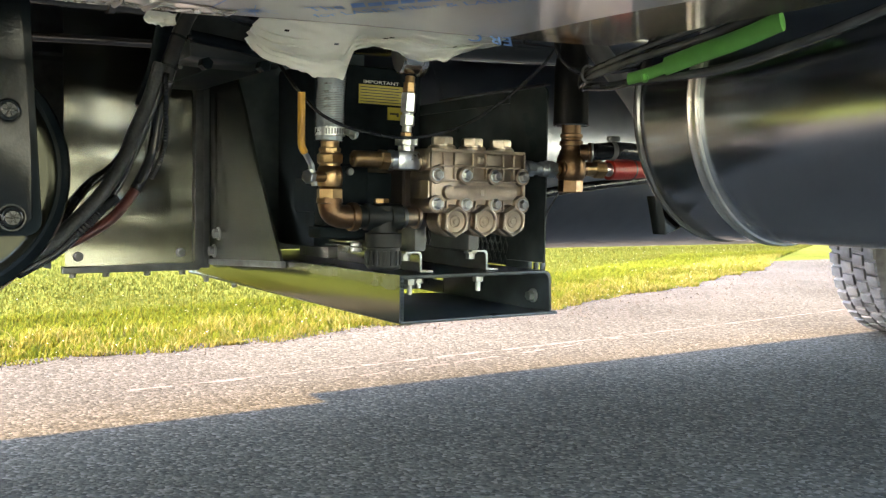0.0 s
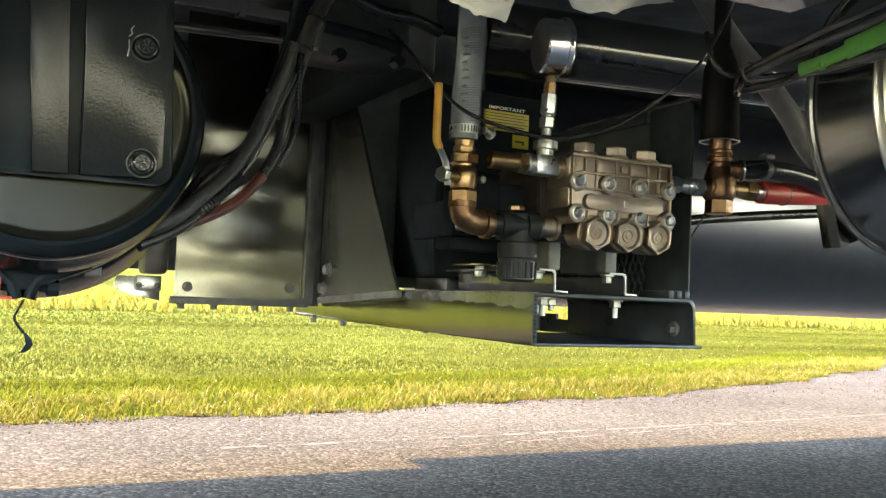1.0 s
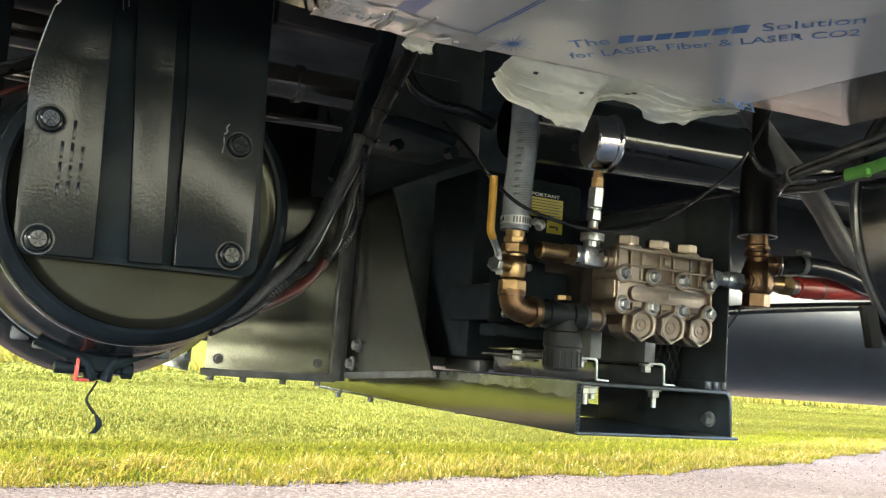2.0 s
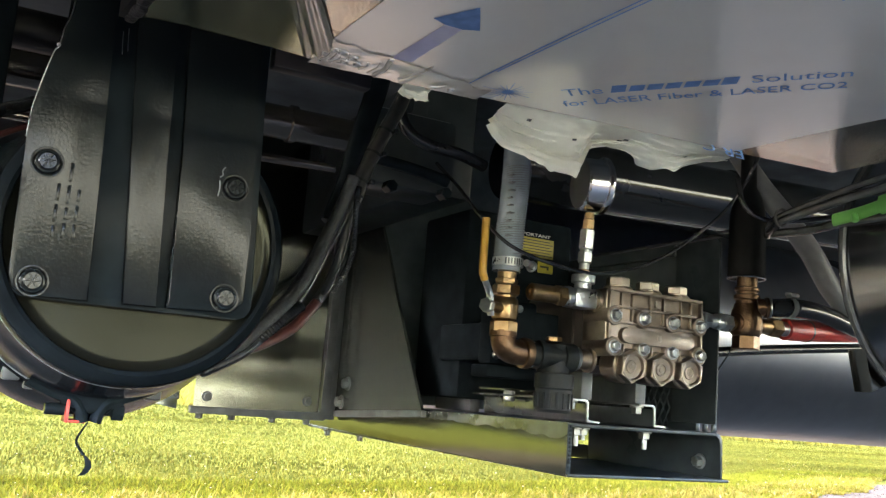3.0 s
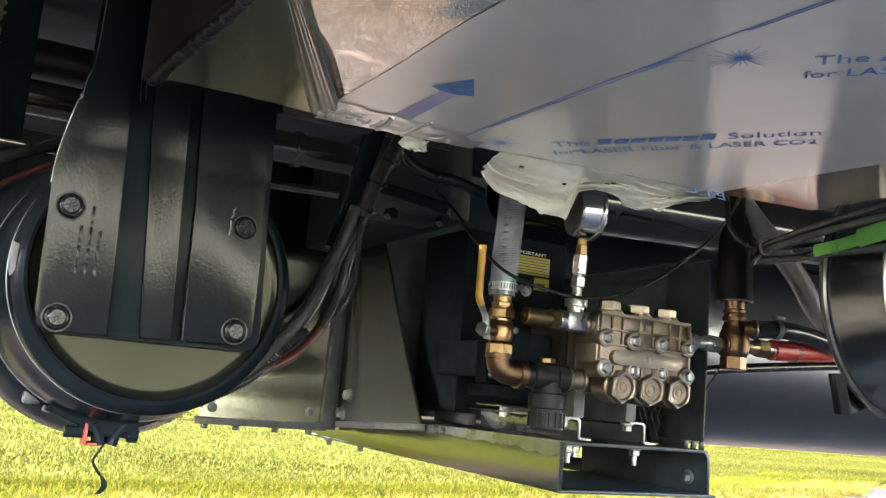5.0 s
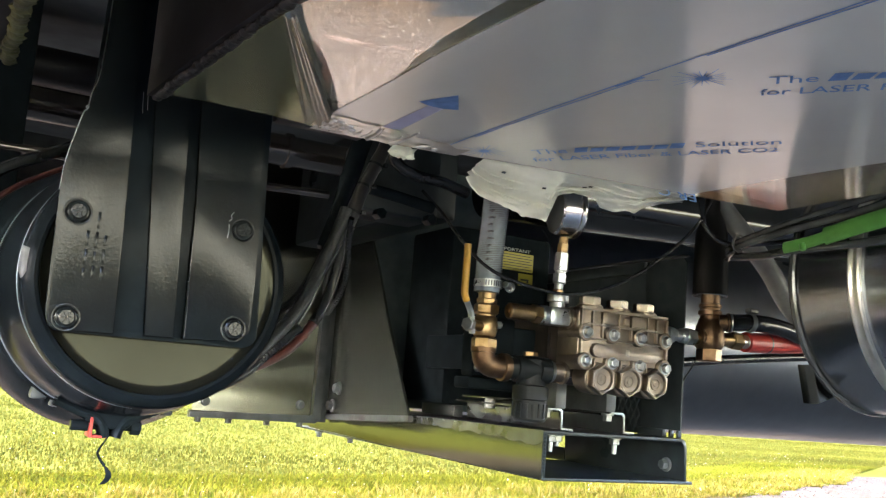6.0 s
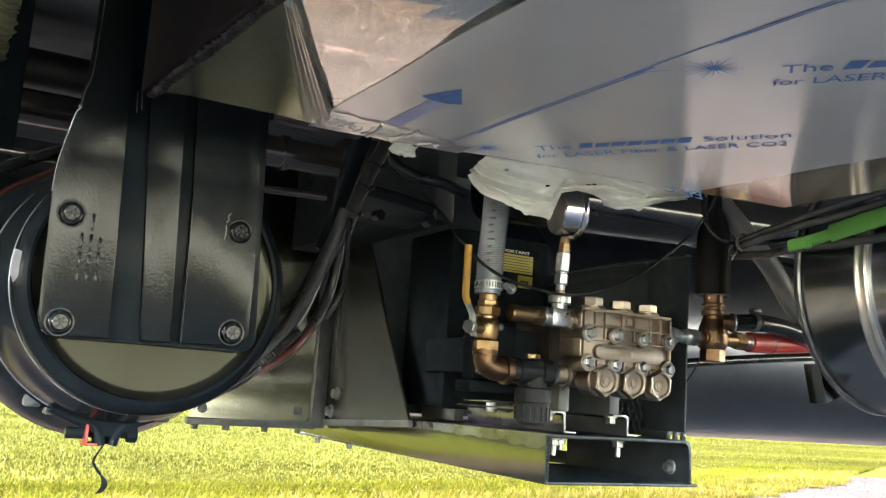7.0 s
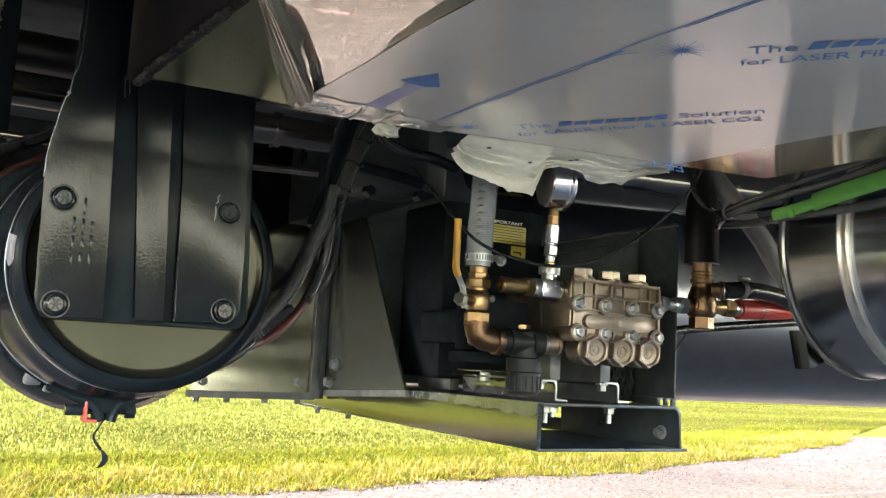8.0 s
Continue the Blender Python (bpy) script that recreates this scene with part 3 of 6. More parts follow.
bm = bmesh.new()
lathe(bm, [(0.064, 0), (0.067, 0.002), (0.067, 0.022), (0.064, 0.024)], (1.34, 1.54, 1.010), (1, 0, 0.046), 40)
part("clamp_ring", bm, TUBE_BLACK, axle)
bm = bmesh.new()
tube(bm, [(-0.9, 1.62, 1.045), (-0.3, 1.6, 1.045), (0.3, 1.6, 1.05)], 0.032, 20)
solo("exhaust_tube", bm, HOPPER_SIDE, "dull brown round exhaust tube under the body", "tube")

# ---- stainless hopper bottom with its film ----
def sheet_z(x, y=0.8):
    d = max(0.0, 0.80 - max(y, 0.3))  # the sheet bends down a little beside the fold
    bent = 0.019 * d * d / (d + 0.06) * min(1.0, max(0.0, (0.45 - x) / 0.3))
    return -bent + 0.8125 + 0.036 * x + (0.014 - 0.016 * x) * (y - 0.8)


def edge_x(y):
    return 0.036 + 0.08 * (0.836 - y)


hopper = thing("stainless_hopper", (0.4, 0.3, 0.82), "stainless steel hopper bottom with printed protective film peeling at its edge", "hopper")
FAR = 0.836


def wave(x, y):
    return 0.0005 * math.sin(x * 21 + 1.0) * math.sin(y * 5) + 0.0008 * noise.noise((x * 4, y * 3, 1.0)) - 0.06 * max(0.0, y - 0.58) ** 2 + 0.0042


# main sheet: bare strip beside the fold, film-covered middle, bare right end
bm = bmesh.new()
nx, ny = 40, 26
grid = {}
for i in range(nx + 1):
    for j in range(ny + 1):
        s, t = i / nx, j / ny
        y = -0.34 + (FAR + 0.34) * t
        left = edge_x(y) if y < 0.575 else 0.062 + (0.194 - 0.062) * (y - 0.575) / (FAR - 0.575)
        right = 0.797 + 0.1 * (0.834 - max(y, 0.6)) + 0.003 * math.sin(y * 9)
        x = left + (right - left) * s
        z = sheet_z(x, y) + wave(x, y)
        grid[i, j] = bm.verts.new((x, y, z))
for i in range(nx):
    for j in range(ny):
        bm.faces.new((grid[i, j], grid[i, j + 1], grid[i + 1, j + 1], grid[i + 1, j]))
bmesh.ops.solidify(bm, geom=bm.faces[:], thickness=-0.003)
bottom = part("bottom_sheet", bm, STAINLESS, hopper, "bare polished stainless sheet", 60)
bottom.data.materials.append(STAINLESS_BRUSHED)
for f in bottom.data.polygons:
    if f.center.x > 0.45:
        f.material_index = 1
# folded corner facet
bm = bmesh.new()
a, b, c = Vector((0.034, FAR, 0.820)), Vector((0.174, FAR, 0.8205)), Vector((0.058, 0.570, 0.8075))
n = 10
rows = []
for j in range(n + 1):
    t = j / n
    rows.append([bm.verts.new((a.lerp(c, t)).lerp(b.lerp(c, t), i / n) + Vector((0, 0, 0.0015 * math.sin(3.1 * i / n) * (1 - t)))) for i in range(n + 1)])
for j in range(n):
    for i in range(n):
        bm.faces.new((rows[j][i], rows[j][i + 1], rows[j + 1][i + 1], rows[j + 1][i]))
bmesh.ops.remove_doubles(bm, verts=bm.verts, dist=0.0004)
bmesh.ops.solidify(bm, geom=bm.faces[:], thickness=0.002)
part("folded_corner", bm, FACET_STEEL, hopper, "bare folded stainless corner", 60)
# rounded fold between the corner and the sheet
bm = bmesh.new()
line = []
for j in range(13):
    t = j / 12
    p = Vector((0.060, 0.566, 0.8055)).lerp(Vector((0.184, FAR - 0.004, 0.8205)), t)
    w = 0.004 + 0.011 * t
    row = []
    for k in range(17):
        u = k / 16 * 2 - 1
        row.append(bm.verts.new(p + Vector((u * w, -u * w * 0.35, 0.001 - 0.0034 * (1 - u * u) * (0.8 + 0.2 * math.cos(9 * u))))))
    line.append(row)
for r0, r1 in zip(line, line[1:]):
    for k in range(16):
        bm.faces.new((r0[k], r0[k + 1], r1[k + 1], r1[k]))
part("fold_strip", bm, FOLD_STEEL, hopper, "", 60)
# side wall towards the slot and its weld bead
bm = bmesh.new()
foot = [FAR - (FAR + 0.34) * k / 24 for k in range(25)]
prism(bm, [(edge_x(y), y, sheet_z(edge_x(y), y) + wave(0.05, y) + 0.001) for y in foot] + [(edge_x(-0.34), -0.34, 1.118), (edge_x(FAR), FAR, 1.118)], (-1, 0, 0), 0.008)
part("side_wall", bm, HOPPER_SIDE, hopper, "dull dark side wall")
bm = bmesh.new()
box(bm, (0.038, FAR - 0.012, 0.845), (0.78, FAR - 0.004, 1.118), 0.002)
part("back_wall", bm, UNDERSIDE, hopper)


def weld_bead(x, y0, y1, z, r, seed, slope=0.0, rise=0.0, follow=False):
    b = bmesh.new()
    rng2 = random.Random(seed)
    count = int((y1 - y0) / 0.0025)
    rings = []
    for i in range(count + 1):
        y = y0 + (y1 - y0) * i / count
        rr = r * (0.85 + 0.3 * noise.noise((y * 60, seed, 0)) + 0.35 * noise.noise((y * 230, seed, 2)) + rng2.uniform(-0.06, 0.06))
        dx = 0.5 * r * noise.noise((y * 40, seed, 5))
        x_here, z_here = x - slope * (y - y1), z + rise * (y - y1)
        if follow:
            z_here = sheet_z(x_here, y) + wave(x_here, y) - 0.001
        rings.append([b.verts.new((x_here + dx + rr * (1.3 + 0.6 * noise.noise((y * 130, k, seed))) * math.cos(k * math.pi / 5), y, z_here + rr * (0.75 + 0.5 * noise.noise((y * 160, k, seed + 3))) * math.sin(k * math.pi / 5))) for k in range(10)])
    for a0, b0 in zip(rings, rings[1:]):
        for k in range(10):
            b.faces.new((a0[k], a0[(k + 1) % 10], b0[(k + 1) % 10], b0[k]))
    b.faces.new(rings[0])
    b.faces.new(list(reversed(rings[-1])))
    return b


part("weld_bead", weld_bead(0.036, -0.3, FAR - 0.004, 0.8155, 0.0042, 4, 0.08, 0.0, True), WELD, hopper, "rough grey weld bead", 50)

chute = thing("neighbour_hopper", (-0.25, 0.4, 0.82), "dark steel bin bottom beside the hopper with a rough welded edge", "hopper")
bm = bmesh.new()
prism(bm, [(-0.085, -0.34, 0.762), (-0.085, 0.81, 0.8155), (-0.085, 0.81, 1.118), (-0.085, -0.34, 1.118)], (-1, 0, 0), 0.5, 0.003)
part("bin_body", bm, HOPPER_SIDE, chute)
part("weld_bead", weld_bead(-0.082, -0.3, 0.812, 0.812, 0.005, 8, 0.0, 0.05), WELD_GREEN, chute, "rough greenish weld bead", 50)

# film
film = thing("protective_film", (0.4, 0.5, 0.82), "grey protective film printed in blue, torn at its edge", "film")
bm = bmesh.new()
nx, ny = 34, 34
grid = {}
for i in range(nx + 1):
    for j in range(ny + 1):
        s, t = i / nx, j / ny
        y = -0.33 + (FAR - 0.002 + 0.33) * t
        left = 0.1775 + 0.0012 * math.sin(y * 30) + (0.014 if y > 0.80 else 0)
        x = left + (0.647 + 0.19 * (0.815 - max(y, 0.45)) + 0.0015 * math.sin(y * 17) - left) * s
        z = sheet_z(x, y) - 0.0006 + wave(x, y)
        grid[i, j] = bm.verts.new((x, y, z))
for i in range(nx):
    for j in range(ny):
        bm.faces.new((grid[i, j], grid[i, j + 1], grid[i + 1, j + 1], grid[i + 1, j]))
part("film_sheet", bm, FILM, film, "", 60)

HOLES = {(12, 5), (35, 9), (62, 8), (60, 9), (95, 12)}  # small tears in the flap
HANG = [(0.364, 0.016), (0.371, 0.028), (0.385, 0.037), (0.405, 0.044), (0.43, 0.050), (0.463, 0.050), (0.474, 0.022), (0.49, 0.018), (0.52, 0.021), (0.56, 0.026), (0.582, 0.026), (0.60, 0.018), (0.625, 0.011), (0.65, 0.004)]


def hang_at(x):
    for (x0, h0), (x1, h1) in zip(HANG, HANG[1:]):
        if x0 <= x <= x1:
            return h0 + (h1 - h0) * (x - x0) / (x1 - x0)
    return 0.005


bm = bmesh.new()
nx, ny = 120, 26
grid = {}
for i in range(nx + 1):
    for j in range(ny + 1):
        x = 0.364 + (0.65 - 0.364) * i / nx
        t = j / ny
        h = hang_at(x) * t * (1 + 0.1 * noise.noise((x * 90, t, 7.0)) * t)
        out = 0.012 * math.sin(2.4 * t) + 0.02 * noise.noise((x * 22 + t * 1.5, t * 2.6, 3.0)) * t + 0.012 * abs(noise.noise((x * 16 + t * 1.5, t * 5.5, 5.0))) * min(1, 3 * t) + 0.0015 * noise.noise((x * 70, t * 14, 5.0))
        xx = x + 0.006 * noise.noise((x * 30, t * 3, 9.0)) * t - (0.005 * t if i < 11 else 0)
        grid[i, j] = bm.verts.new((xx, FAR - 0.003 + 0.008 * t + out, sheet_z(x, FAR) + wave(x, FAR) - 0.001 - h))
for i in range(nx):
    for j in range(ny):
        if (i, j) in HOLES or (i - 1, j) in HOLES:
            continue
        bm.faces.new((grid[i, j], grid[i, j + 1], grid[i + 1, j + 1], grid[i + 1, j]))
bmesh.ops.solidify(bm, geom=bm.faces[:], thickness=0.0006)
part("torn_flap", bm, FILM_LOOSE, film, "whitish crumpled torn film flap", 50)

# a small torn tongue beside the notch
bm = bmesh.new()
grid = {}
for i in range(17):
    for j in range(9):
        s, t = i / 16, j / 8
        h = (0.013 - 0.007 * abs(s - 0.45)) * t
        grid[i, j] = bm.verts.new((0.260 + 0.027 * s + 0.004 * noise.noise((s * 3, t * 2, 1)) * t, 0.832 + 0.008 * math.sin(2.8 * t) + 0.006 * noise.noise((s * 4, t * 3, 2)), 0.8185 - h + 0.003 * noise.noise((s * 6, t, 8)) * t))
for i in range(16):
    for j in range(8):
        bm.faces.new((grid[i, j], grid[i, j + 1], grid[i + 1, j + 1], grid[i + 1, j]))
bmesh.ops.solidify(bm, geom=bm.faces[:], thickness=0.0005)
part("torn_tongue", bm, FILM_LOOSE, film, "whitish torn tongue of film")

# crumpled strip along the edge, between the fold and the notch
bm = bmesh.new()
nx, ny = 130, 34
grid = {}
for i in range(nx + 1):
    for j in range(ny + 1):
        x = 0.176 + (0.335 - 0.176) * i / nx
        t = j / ny
        y0 = 0.783 + 0.0012 * (x - 0.176) / 0.002 * 0.30 + 0.010 * noise.noise((x * 45, 0, 4))
        y = y0 + (FAR + 0.003 - y0) * t
        bulge = 0.0013 * max(0.0, noise.noise((x * 38, y * 46, 2.0)) + 0.1) + 0.0007 * max(0.0, 0.24 - x) / 0.05 * abs(noise.noise((x * 190, y * 170, 6.0)))
        z = sheet_z(x, y) + wave(x, y) - 0.0016 - max(0.0, bulge) * math.sin(math.pi * min(1, 0.12 + t * 0.7))
        grid[i, j] = bm.verts.new((x, y + 0.003 * noise.noise((x * 80, 0, 1)) * t, z))
for i in range(nx):
    for j in range(ny):
        bm.faces.new((grid[i, j], grid[i, j + 1], grid[i + 1, j + 1], grid[i + 1, j]))
part("crumpled_edge", bm, FILM_CRUMPLE, film, "shiny crumpled film edge", 80)

def fold_ridge(way, r0, r1):
    """A curled fold standing out of the film."""
    b = bmesh.new()
    tube(b, [(x, y, sheet_z(x, y) + wave(x, y) - 0.0016) for x, y in way], 1.0, 10, 6, flat=1.0, taper=(r0, r1))
    part("fold_ridge", b, FILM_CRUMPLE, film, "", 60)


fold_ridge([(0.2335, 0.8340), (0.2345, 0.8150), (0.2305, 0.7930)], 0.0030, 0.0022)
fold_ridge([(0.2270, 0.8330), (0.2285, 0.8190), (0.2265, 0.8050)], 0.0013, 0.0008)
fold_ridge([(0.2590, 0.8345), (0.2640, 0.8160), (0.2660, 0.7890)], 0.0036, 0.0008)
fold_ridge([(0.2540, 0.8300), (0.2570, 0.8200), (0.2580, 0.8080)], 0.0015, 0.0006)
fold_ridge([(0.2175, 0.8290), (0.2205, 0.8190), (0.2175, 0.8110)], 0.0018, 0.0008)
fold_ridge([(0.2860, 0.8330), (0.2920, 0.8290), (0.2960, 0.8220)], 0.0016, 0.0006)
for k in range(5):
    fold_ridge([(0.176 + 0.0052 * k, 0.828 - 0.002 * (k % 3)), (0.1795 + 0.0052 * k, 0.819 - 0.003 * (k % 2)), (0.1775 + 0.0052 * k, 0.806 - 0.004 * (k % 3))], 0.0011, 0.0006)
BUBBLES = [(0.1930, 0.803, 0.0045), (0.2040, 0.809, 0.0045), (0.2005, 0.819, 0.0038), (0.2120, 0.820, 0.0036), (0.3040, 0.829, 0.0034), (0.1850, 0.800, 0.0030)]
for k, (x, y, r) in enumerate(BUBBLES):
    bm = bmesh.new()
    lathe(bm, [(0, 0.0004), (r * 0.35, 0.0005), (r * 0.7, 0.0019), (r * 0.88, 0.0017), (r, 0.0)], (x, y, sheet_z(x, y) + wave(x, y) - 0.0014), (0, 0, -1), 18)
    part("bubble", bm, FILM_CRUMPLE, film, "", 60)

# print on the film: rows of words, stars and lines
ROW_U = Vector((0.677, -0.737, 0)).normalized()
ROW_V = Vector((-0.737, -0.677, 0)).normalized()
STEP = Vector((0.011, -0.285, 0))


def printed(me, origin, mat, name, label=""):
    for v in me.vertices:
        q = origin + ROW_U * v.co.x + ROW_V * v.co.y
        v.co = (q.x, q.y, sheet_z(q.x, q.y) + wave(q.x, q.y) - 0.0010)
    if not me.materials:
        me.materials.append(mat)
    ob = new(name, me)
    ob.parent = film
    ob.matrix_parent_inverse = film.matrix_basis.inverted()
    if label:
        tagged(ob, label)
    return ob


def bar_mesh(quads):
    me = bpy.data.meshes.new("bar")
    verts = [(x, y, 0) for q in quads for x, y in q]
    me.from_pydata(verts, [], [tuple(range(4 * i, 4 * i + 4)) for i in range(len(quads))])
    return me


def star_mesh(r):
    """A starburst as one star-shaped fan of thin rays."""
    me = bpy.data.meshes.new("star")
    verts, faces = [(0, 0, 0)], []
    rng = random.Random(4)
    for k in range(19):
        a = 2 * math.pi * (k + rng.uniform(-0.2, 0.2)) / 19
        tip = r * rng.uniform(0.62, 1.08)
        for da, rr in ((-0.11, 0.2 * r), (-0.012, tip), (0.012, tip), (0.11, 0.2 * r)):
            verts.append((rr * math.cos(a + da), rr * math.sin(a + da), 0))
    count = len(verts) - 1
    for k in range(count):
        faces.append((0, 1 + k, 1 + (k + 1) % count))
    me.from_pydata(verts, [], faces)
    return me


for k in range(4):
    o = Vector((0.397, 0.790, 0)) + STEP * k
    printed(flush("The", 0.034, 0.018), o, PRINT, "printed_text", "blue printed words")
    printed(bar_mesh([((0.040 + 0.0152 * i, 0.0), (0.0525 + 0.0152 * i, 0.0), (0.0565 + 0.0152 * i, 0.018 if i in (0, 6) else 0.0145), (0.044 + 0.0152 * i, 0.018 if i in (0, 6) else 0.0145)) for i in range(7)]), o, PRINT, "printed_logo", "bold blue printed bar")
    printed(flush("Solution", 0.076, 0.018), o + ROW_U * 0.156, PRINT, "printed_text", "blue printed words")
    printed(flush("for LASER Fiber & LASER CO2", 0.236, 0.0165, 0.004), o - ROW_V * 0.0285 - ROW_U * 0.006, PRINT, "printed_text", "blue printed words")
    printed(star_mesh(0.0245), Vector((0.349, 0.808, 0)) + STEP * k, PRINT, "printed_star", "blue printed starburst")


def line_mesh(pts, w):
    """A thin printed line through points of the film."""
    vs = []
    for (x0, y0), (x1, y1) in zip(pts, pts[1:]):
        for i in range(13):
            x, y = x0 + (x1 - x0) * i / 12, y0 + (y1 - y0) * i / 12
            vs += [(x - w, y, sheet_z(x - w, y) + wave(x, y) - 0.0010), (x + w, y, sheet_z(x + w, y) + wave(x, y) - 0.0010)]
    me = bpy.data.meshes.new("line")
    me.from_pydata(vs, [], [(2 * i, 2 * i + 1, 2 * i + 3, 2 * i + 2) for i in range(len(vs) // 2 - 1)])
    return me


for k in range(4):
    dx, dy = STEP.x * k, STEP.y * k
    far = 0.826 if k == 0 else 0.83
    for pts, w, mat in (([(0.3095 + dx, far + dy), (0.3215 + dx, 0.545 + dy)], 0.0008, PRINT),
                        ([(0.3150 + dx, 0.770 + dy), (0.3262 + dx, 0.556 + dy), (0.337 + dx, 0.543 + dy)], 0.0008, PRINT),
                        ([(0.3218 + dx, 0.575 + dy), (0.3240 + dx, 0.545 + dy)], 0.0014, PRINT)):
        me = line_mesh(pts, w)
        me.materials.append(mat)
        ob = new("printed_line", me)
        ob.parent = film
        ob.matrix_parent_inverse = film.matrix_basis.inverted()
me = bpy.data.meshes.new("arrow")
pts = [(0.2378, 0.6675), (0.2592, 0.704), (0.2475, 0.7095), (0.2475, 0.792), (0.2300, 0.794), (0.2325, 0.7085), (0.2205, 0.703)]
me.from_pydata([(x, y, sheet_z(x, y) + wave(x, y) - 0.0010) for x, y in pts], [], [(0, 1, 2, 5, 6), (2, 3, 4, 5)])
me.materials.append(PRINT)
me.materials.append(PRINT_FADED)
me.polygons[1].material_index = 1
ob = new("printed_arrow", me)
tagged(ob, "fading blue printed arrow")
ob.parent = film
ob.matrix_parent_inverse = film.matrix_basis.inverted()
# letters on the back of the flap, upside down
me = flush("ER C", 0.058, 0.011, 0.01)
me.transform(Matrix.Translation((0.652, 0.829, 0.836)) @ Euler((radians(70), 0, radians(0))).to_matrix().to_4x4() @ Matrix.Rotation(math.pi, 4, "Z"))
me.materials.append(PRINT)
ob = new("printed_text", me)
ob.parent = film
ob.matrix_parent_inverse = film.matrix_basis.inverted()

# ---- canister with its bolted bracket ----
CX, CZ = 0.099, 0.679
canister = thing("steel_canister", (CX, 1.2, 0.53), "glossy black round steel canister with rolled rims hanging under the truck", "canister")
bm = bmesh.new()
lathe(bm, [(0, 1.024), (0.110, 1.024), (0.117, 1.0228), (0.1195, 1.0205)], (CX, 0, CZ), (0, 1, 0), 96)
part("end_cover", bm, COVER_STEEL, canister, "flat dark olive steel end cover")
bm = bmesh.new()
lathe(bm, [(0.1185, 1.0225), (0.1203, 1.019), (0.1237, 1.018), (0.1305, 1.0215), (0.1345, 1.028), (0.1358, 1.038), (0.1358, 1.058)], (CX, 0, CZ), (0, 1, 0), 96)
part("end_ring", bm, CANISTER_BLACK, canister, "dull black rounded ring")
bm = bmesh.new()
lathe(bm, [(0.1355, 1.0578), (0.1363, 1.0582), (0.13645, 1.0592), (0.1362, 1.0602), (0.135, 1.0606)], (CX, 0, CZ), (0, 1, 0), 96)
part("rim", bm, RIM, canister, "thin bright worn rim")
bm = bmesh.new()
lathe(bm, [(0.1355, 1.063), (0.137, 1.08), (0.143, 1.10), (0.1475, 1.125), (0.1495, 1.155), (0.151, 1.196), (0.1512, 1.203), (0.1535, 1.206), (0.160, 1.23), (0.168, 1.265), (0.176, 1.30), (0.176, 1.335), (0.165, 1.36), (0.13, 1.38), (0, 1.38)], (CX, 0, CZ), (0, 1, 0), 96)
part("shell", bm, CANISTER_BLACK, canister)
bm = bmesh.new()
lathe(bm, [(0.1508, 1.1980), (0.1520, 1.1985), (0.15225, 1.1994), (0.1519, 1.2004), (0.1505, 1.2009)], (CX, 0, CZ), (0, 1, 0), 96)
part("rim", bm, RIM, canister)
clamp = bmesh.new()
for side_x in (-1, 1):
    tube(clamp, [(CX + side_x * 0.062, 1.165, 0.548), (CX + side_x * 0.036, 1.165, 0.537), (CX + side_x * 0.018, 1.165, 0.531), (CX + side_x * 0.009, 1.165, 0.520), (CX + side_x * 0.006, 1.165, 0.509)], 0.010, 14, 6, flat=2.2, taper=(0.7, 0.75))
part("clamp_ear", clamp, DRUM_BLACK, canister, "black pressed clamp ears")
bm = bmesh.new()
prism(bm, [(CX - 0.052, 1.152, 0.5475), (CX - 0.026, 1.152, 0.5300), (CX - 0.016, 1.152, 0.5180), (CX + 0.016, 1.152, 0.5180), (CX + 0.026, 1.152, 0.5300), (CX + 0.052, 1.152, 0.5475), (CX, 1.152, 0.5400)], (0, 1, 0), 0.026, 0.004)
part("clamp_lug", bm, SHELL_BLACK, canister, "smooth black clamp lug")
bm = bmesh.new()
rod(bm, (CX - 0.04, 1.165, 0.5205), (CX + 0.03, 1.165, 0.5205), 0.0045, 14)
rod(bm, (CX - 0.043, 1.165, 0.5205), (CX - 0.020, 1.165, 0.5205), 0.0062, 16)
hexrod(bm, (CX + 0.022, 1.165, 0.5205), (CX + 0.034, 1.165, 0.5205), 0.0085)
part("clamp_bolt", bm, DRUM_BLACK, canister, "black clamp bolt")
bm = bmesh.new()
box(bm, (CX - 0.024, 1.15, 0.508), (CX - 0.0205, 1.18, 0.533), 0.001)
box(bm, (CX - 0.0205, 1.1505, 0.508), (CX - 0.004, 1.178, 0.511), 0.001)
part("tag", bm, RED, canister, "small red tag")
for ob in (canister.children):
    if ob.name.split(".")[0] in ("clamp_ear", "clamp_lug", "clamp_bolt", "tag"):
        ob.data.transform(Matrix.Translation((-0.009, 0, -0.004)))
for dx, dz in ((-0.062, 0.541), (-0.084, 0.549), (0.062, 0.538)):
    bm = bmesh.new()
    box(bm, (CX + dx - 0.009, 1.21, dz - 0.008), (CX + dx + 0.009, 1.235, dz + 0.014), 0.003)
    part("lug", bm, BLACK_SATIN, canister)

tie = bmesh.new()
pts = [(0.103, 1.185, 0.5095), (0.0985, 1.192, 0.499), (0.0955, 1.196, 0.490), (0.0995, 1.196, 0.482), (0.105, 1.196, 0.475)]
tube(tie, pts, 0.0012, 8, 6, taper=(0.8, 1.4))
prism(tie, [(0.1035, 1.196, 0.4765), (0.1085, 1.196, 0.4735), (0.1135, 1.197, 0.468), (0.1145, 1.197, 0.4625), (0.112, 1.197, 0.4575), (0.108, 1.196, 0.4545), (0.101, 1.195, 0.4535), (0.1055, 1.196, 0.458), (0.108, 1.196, 0.463), (0.107, 1.196, 0.469)], (0.2, 1, 0), 0.0012, 0.0003)
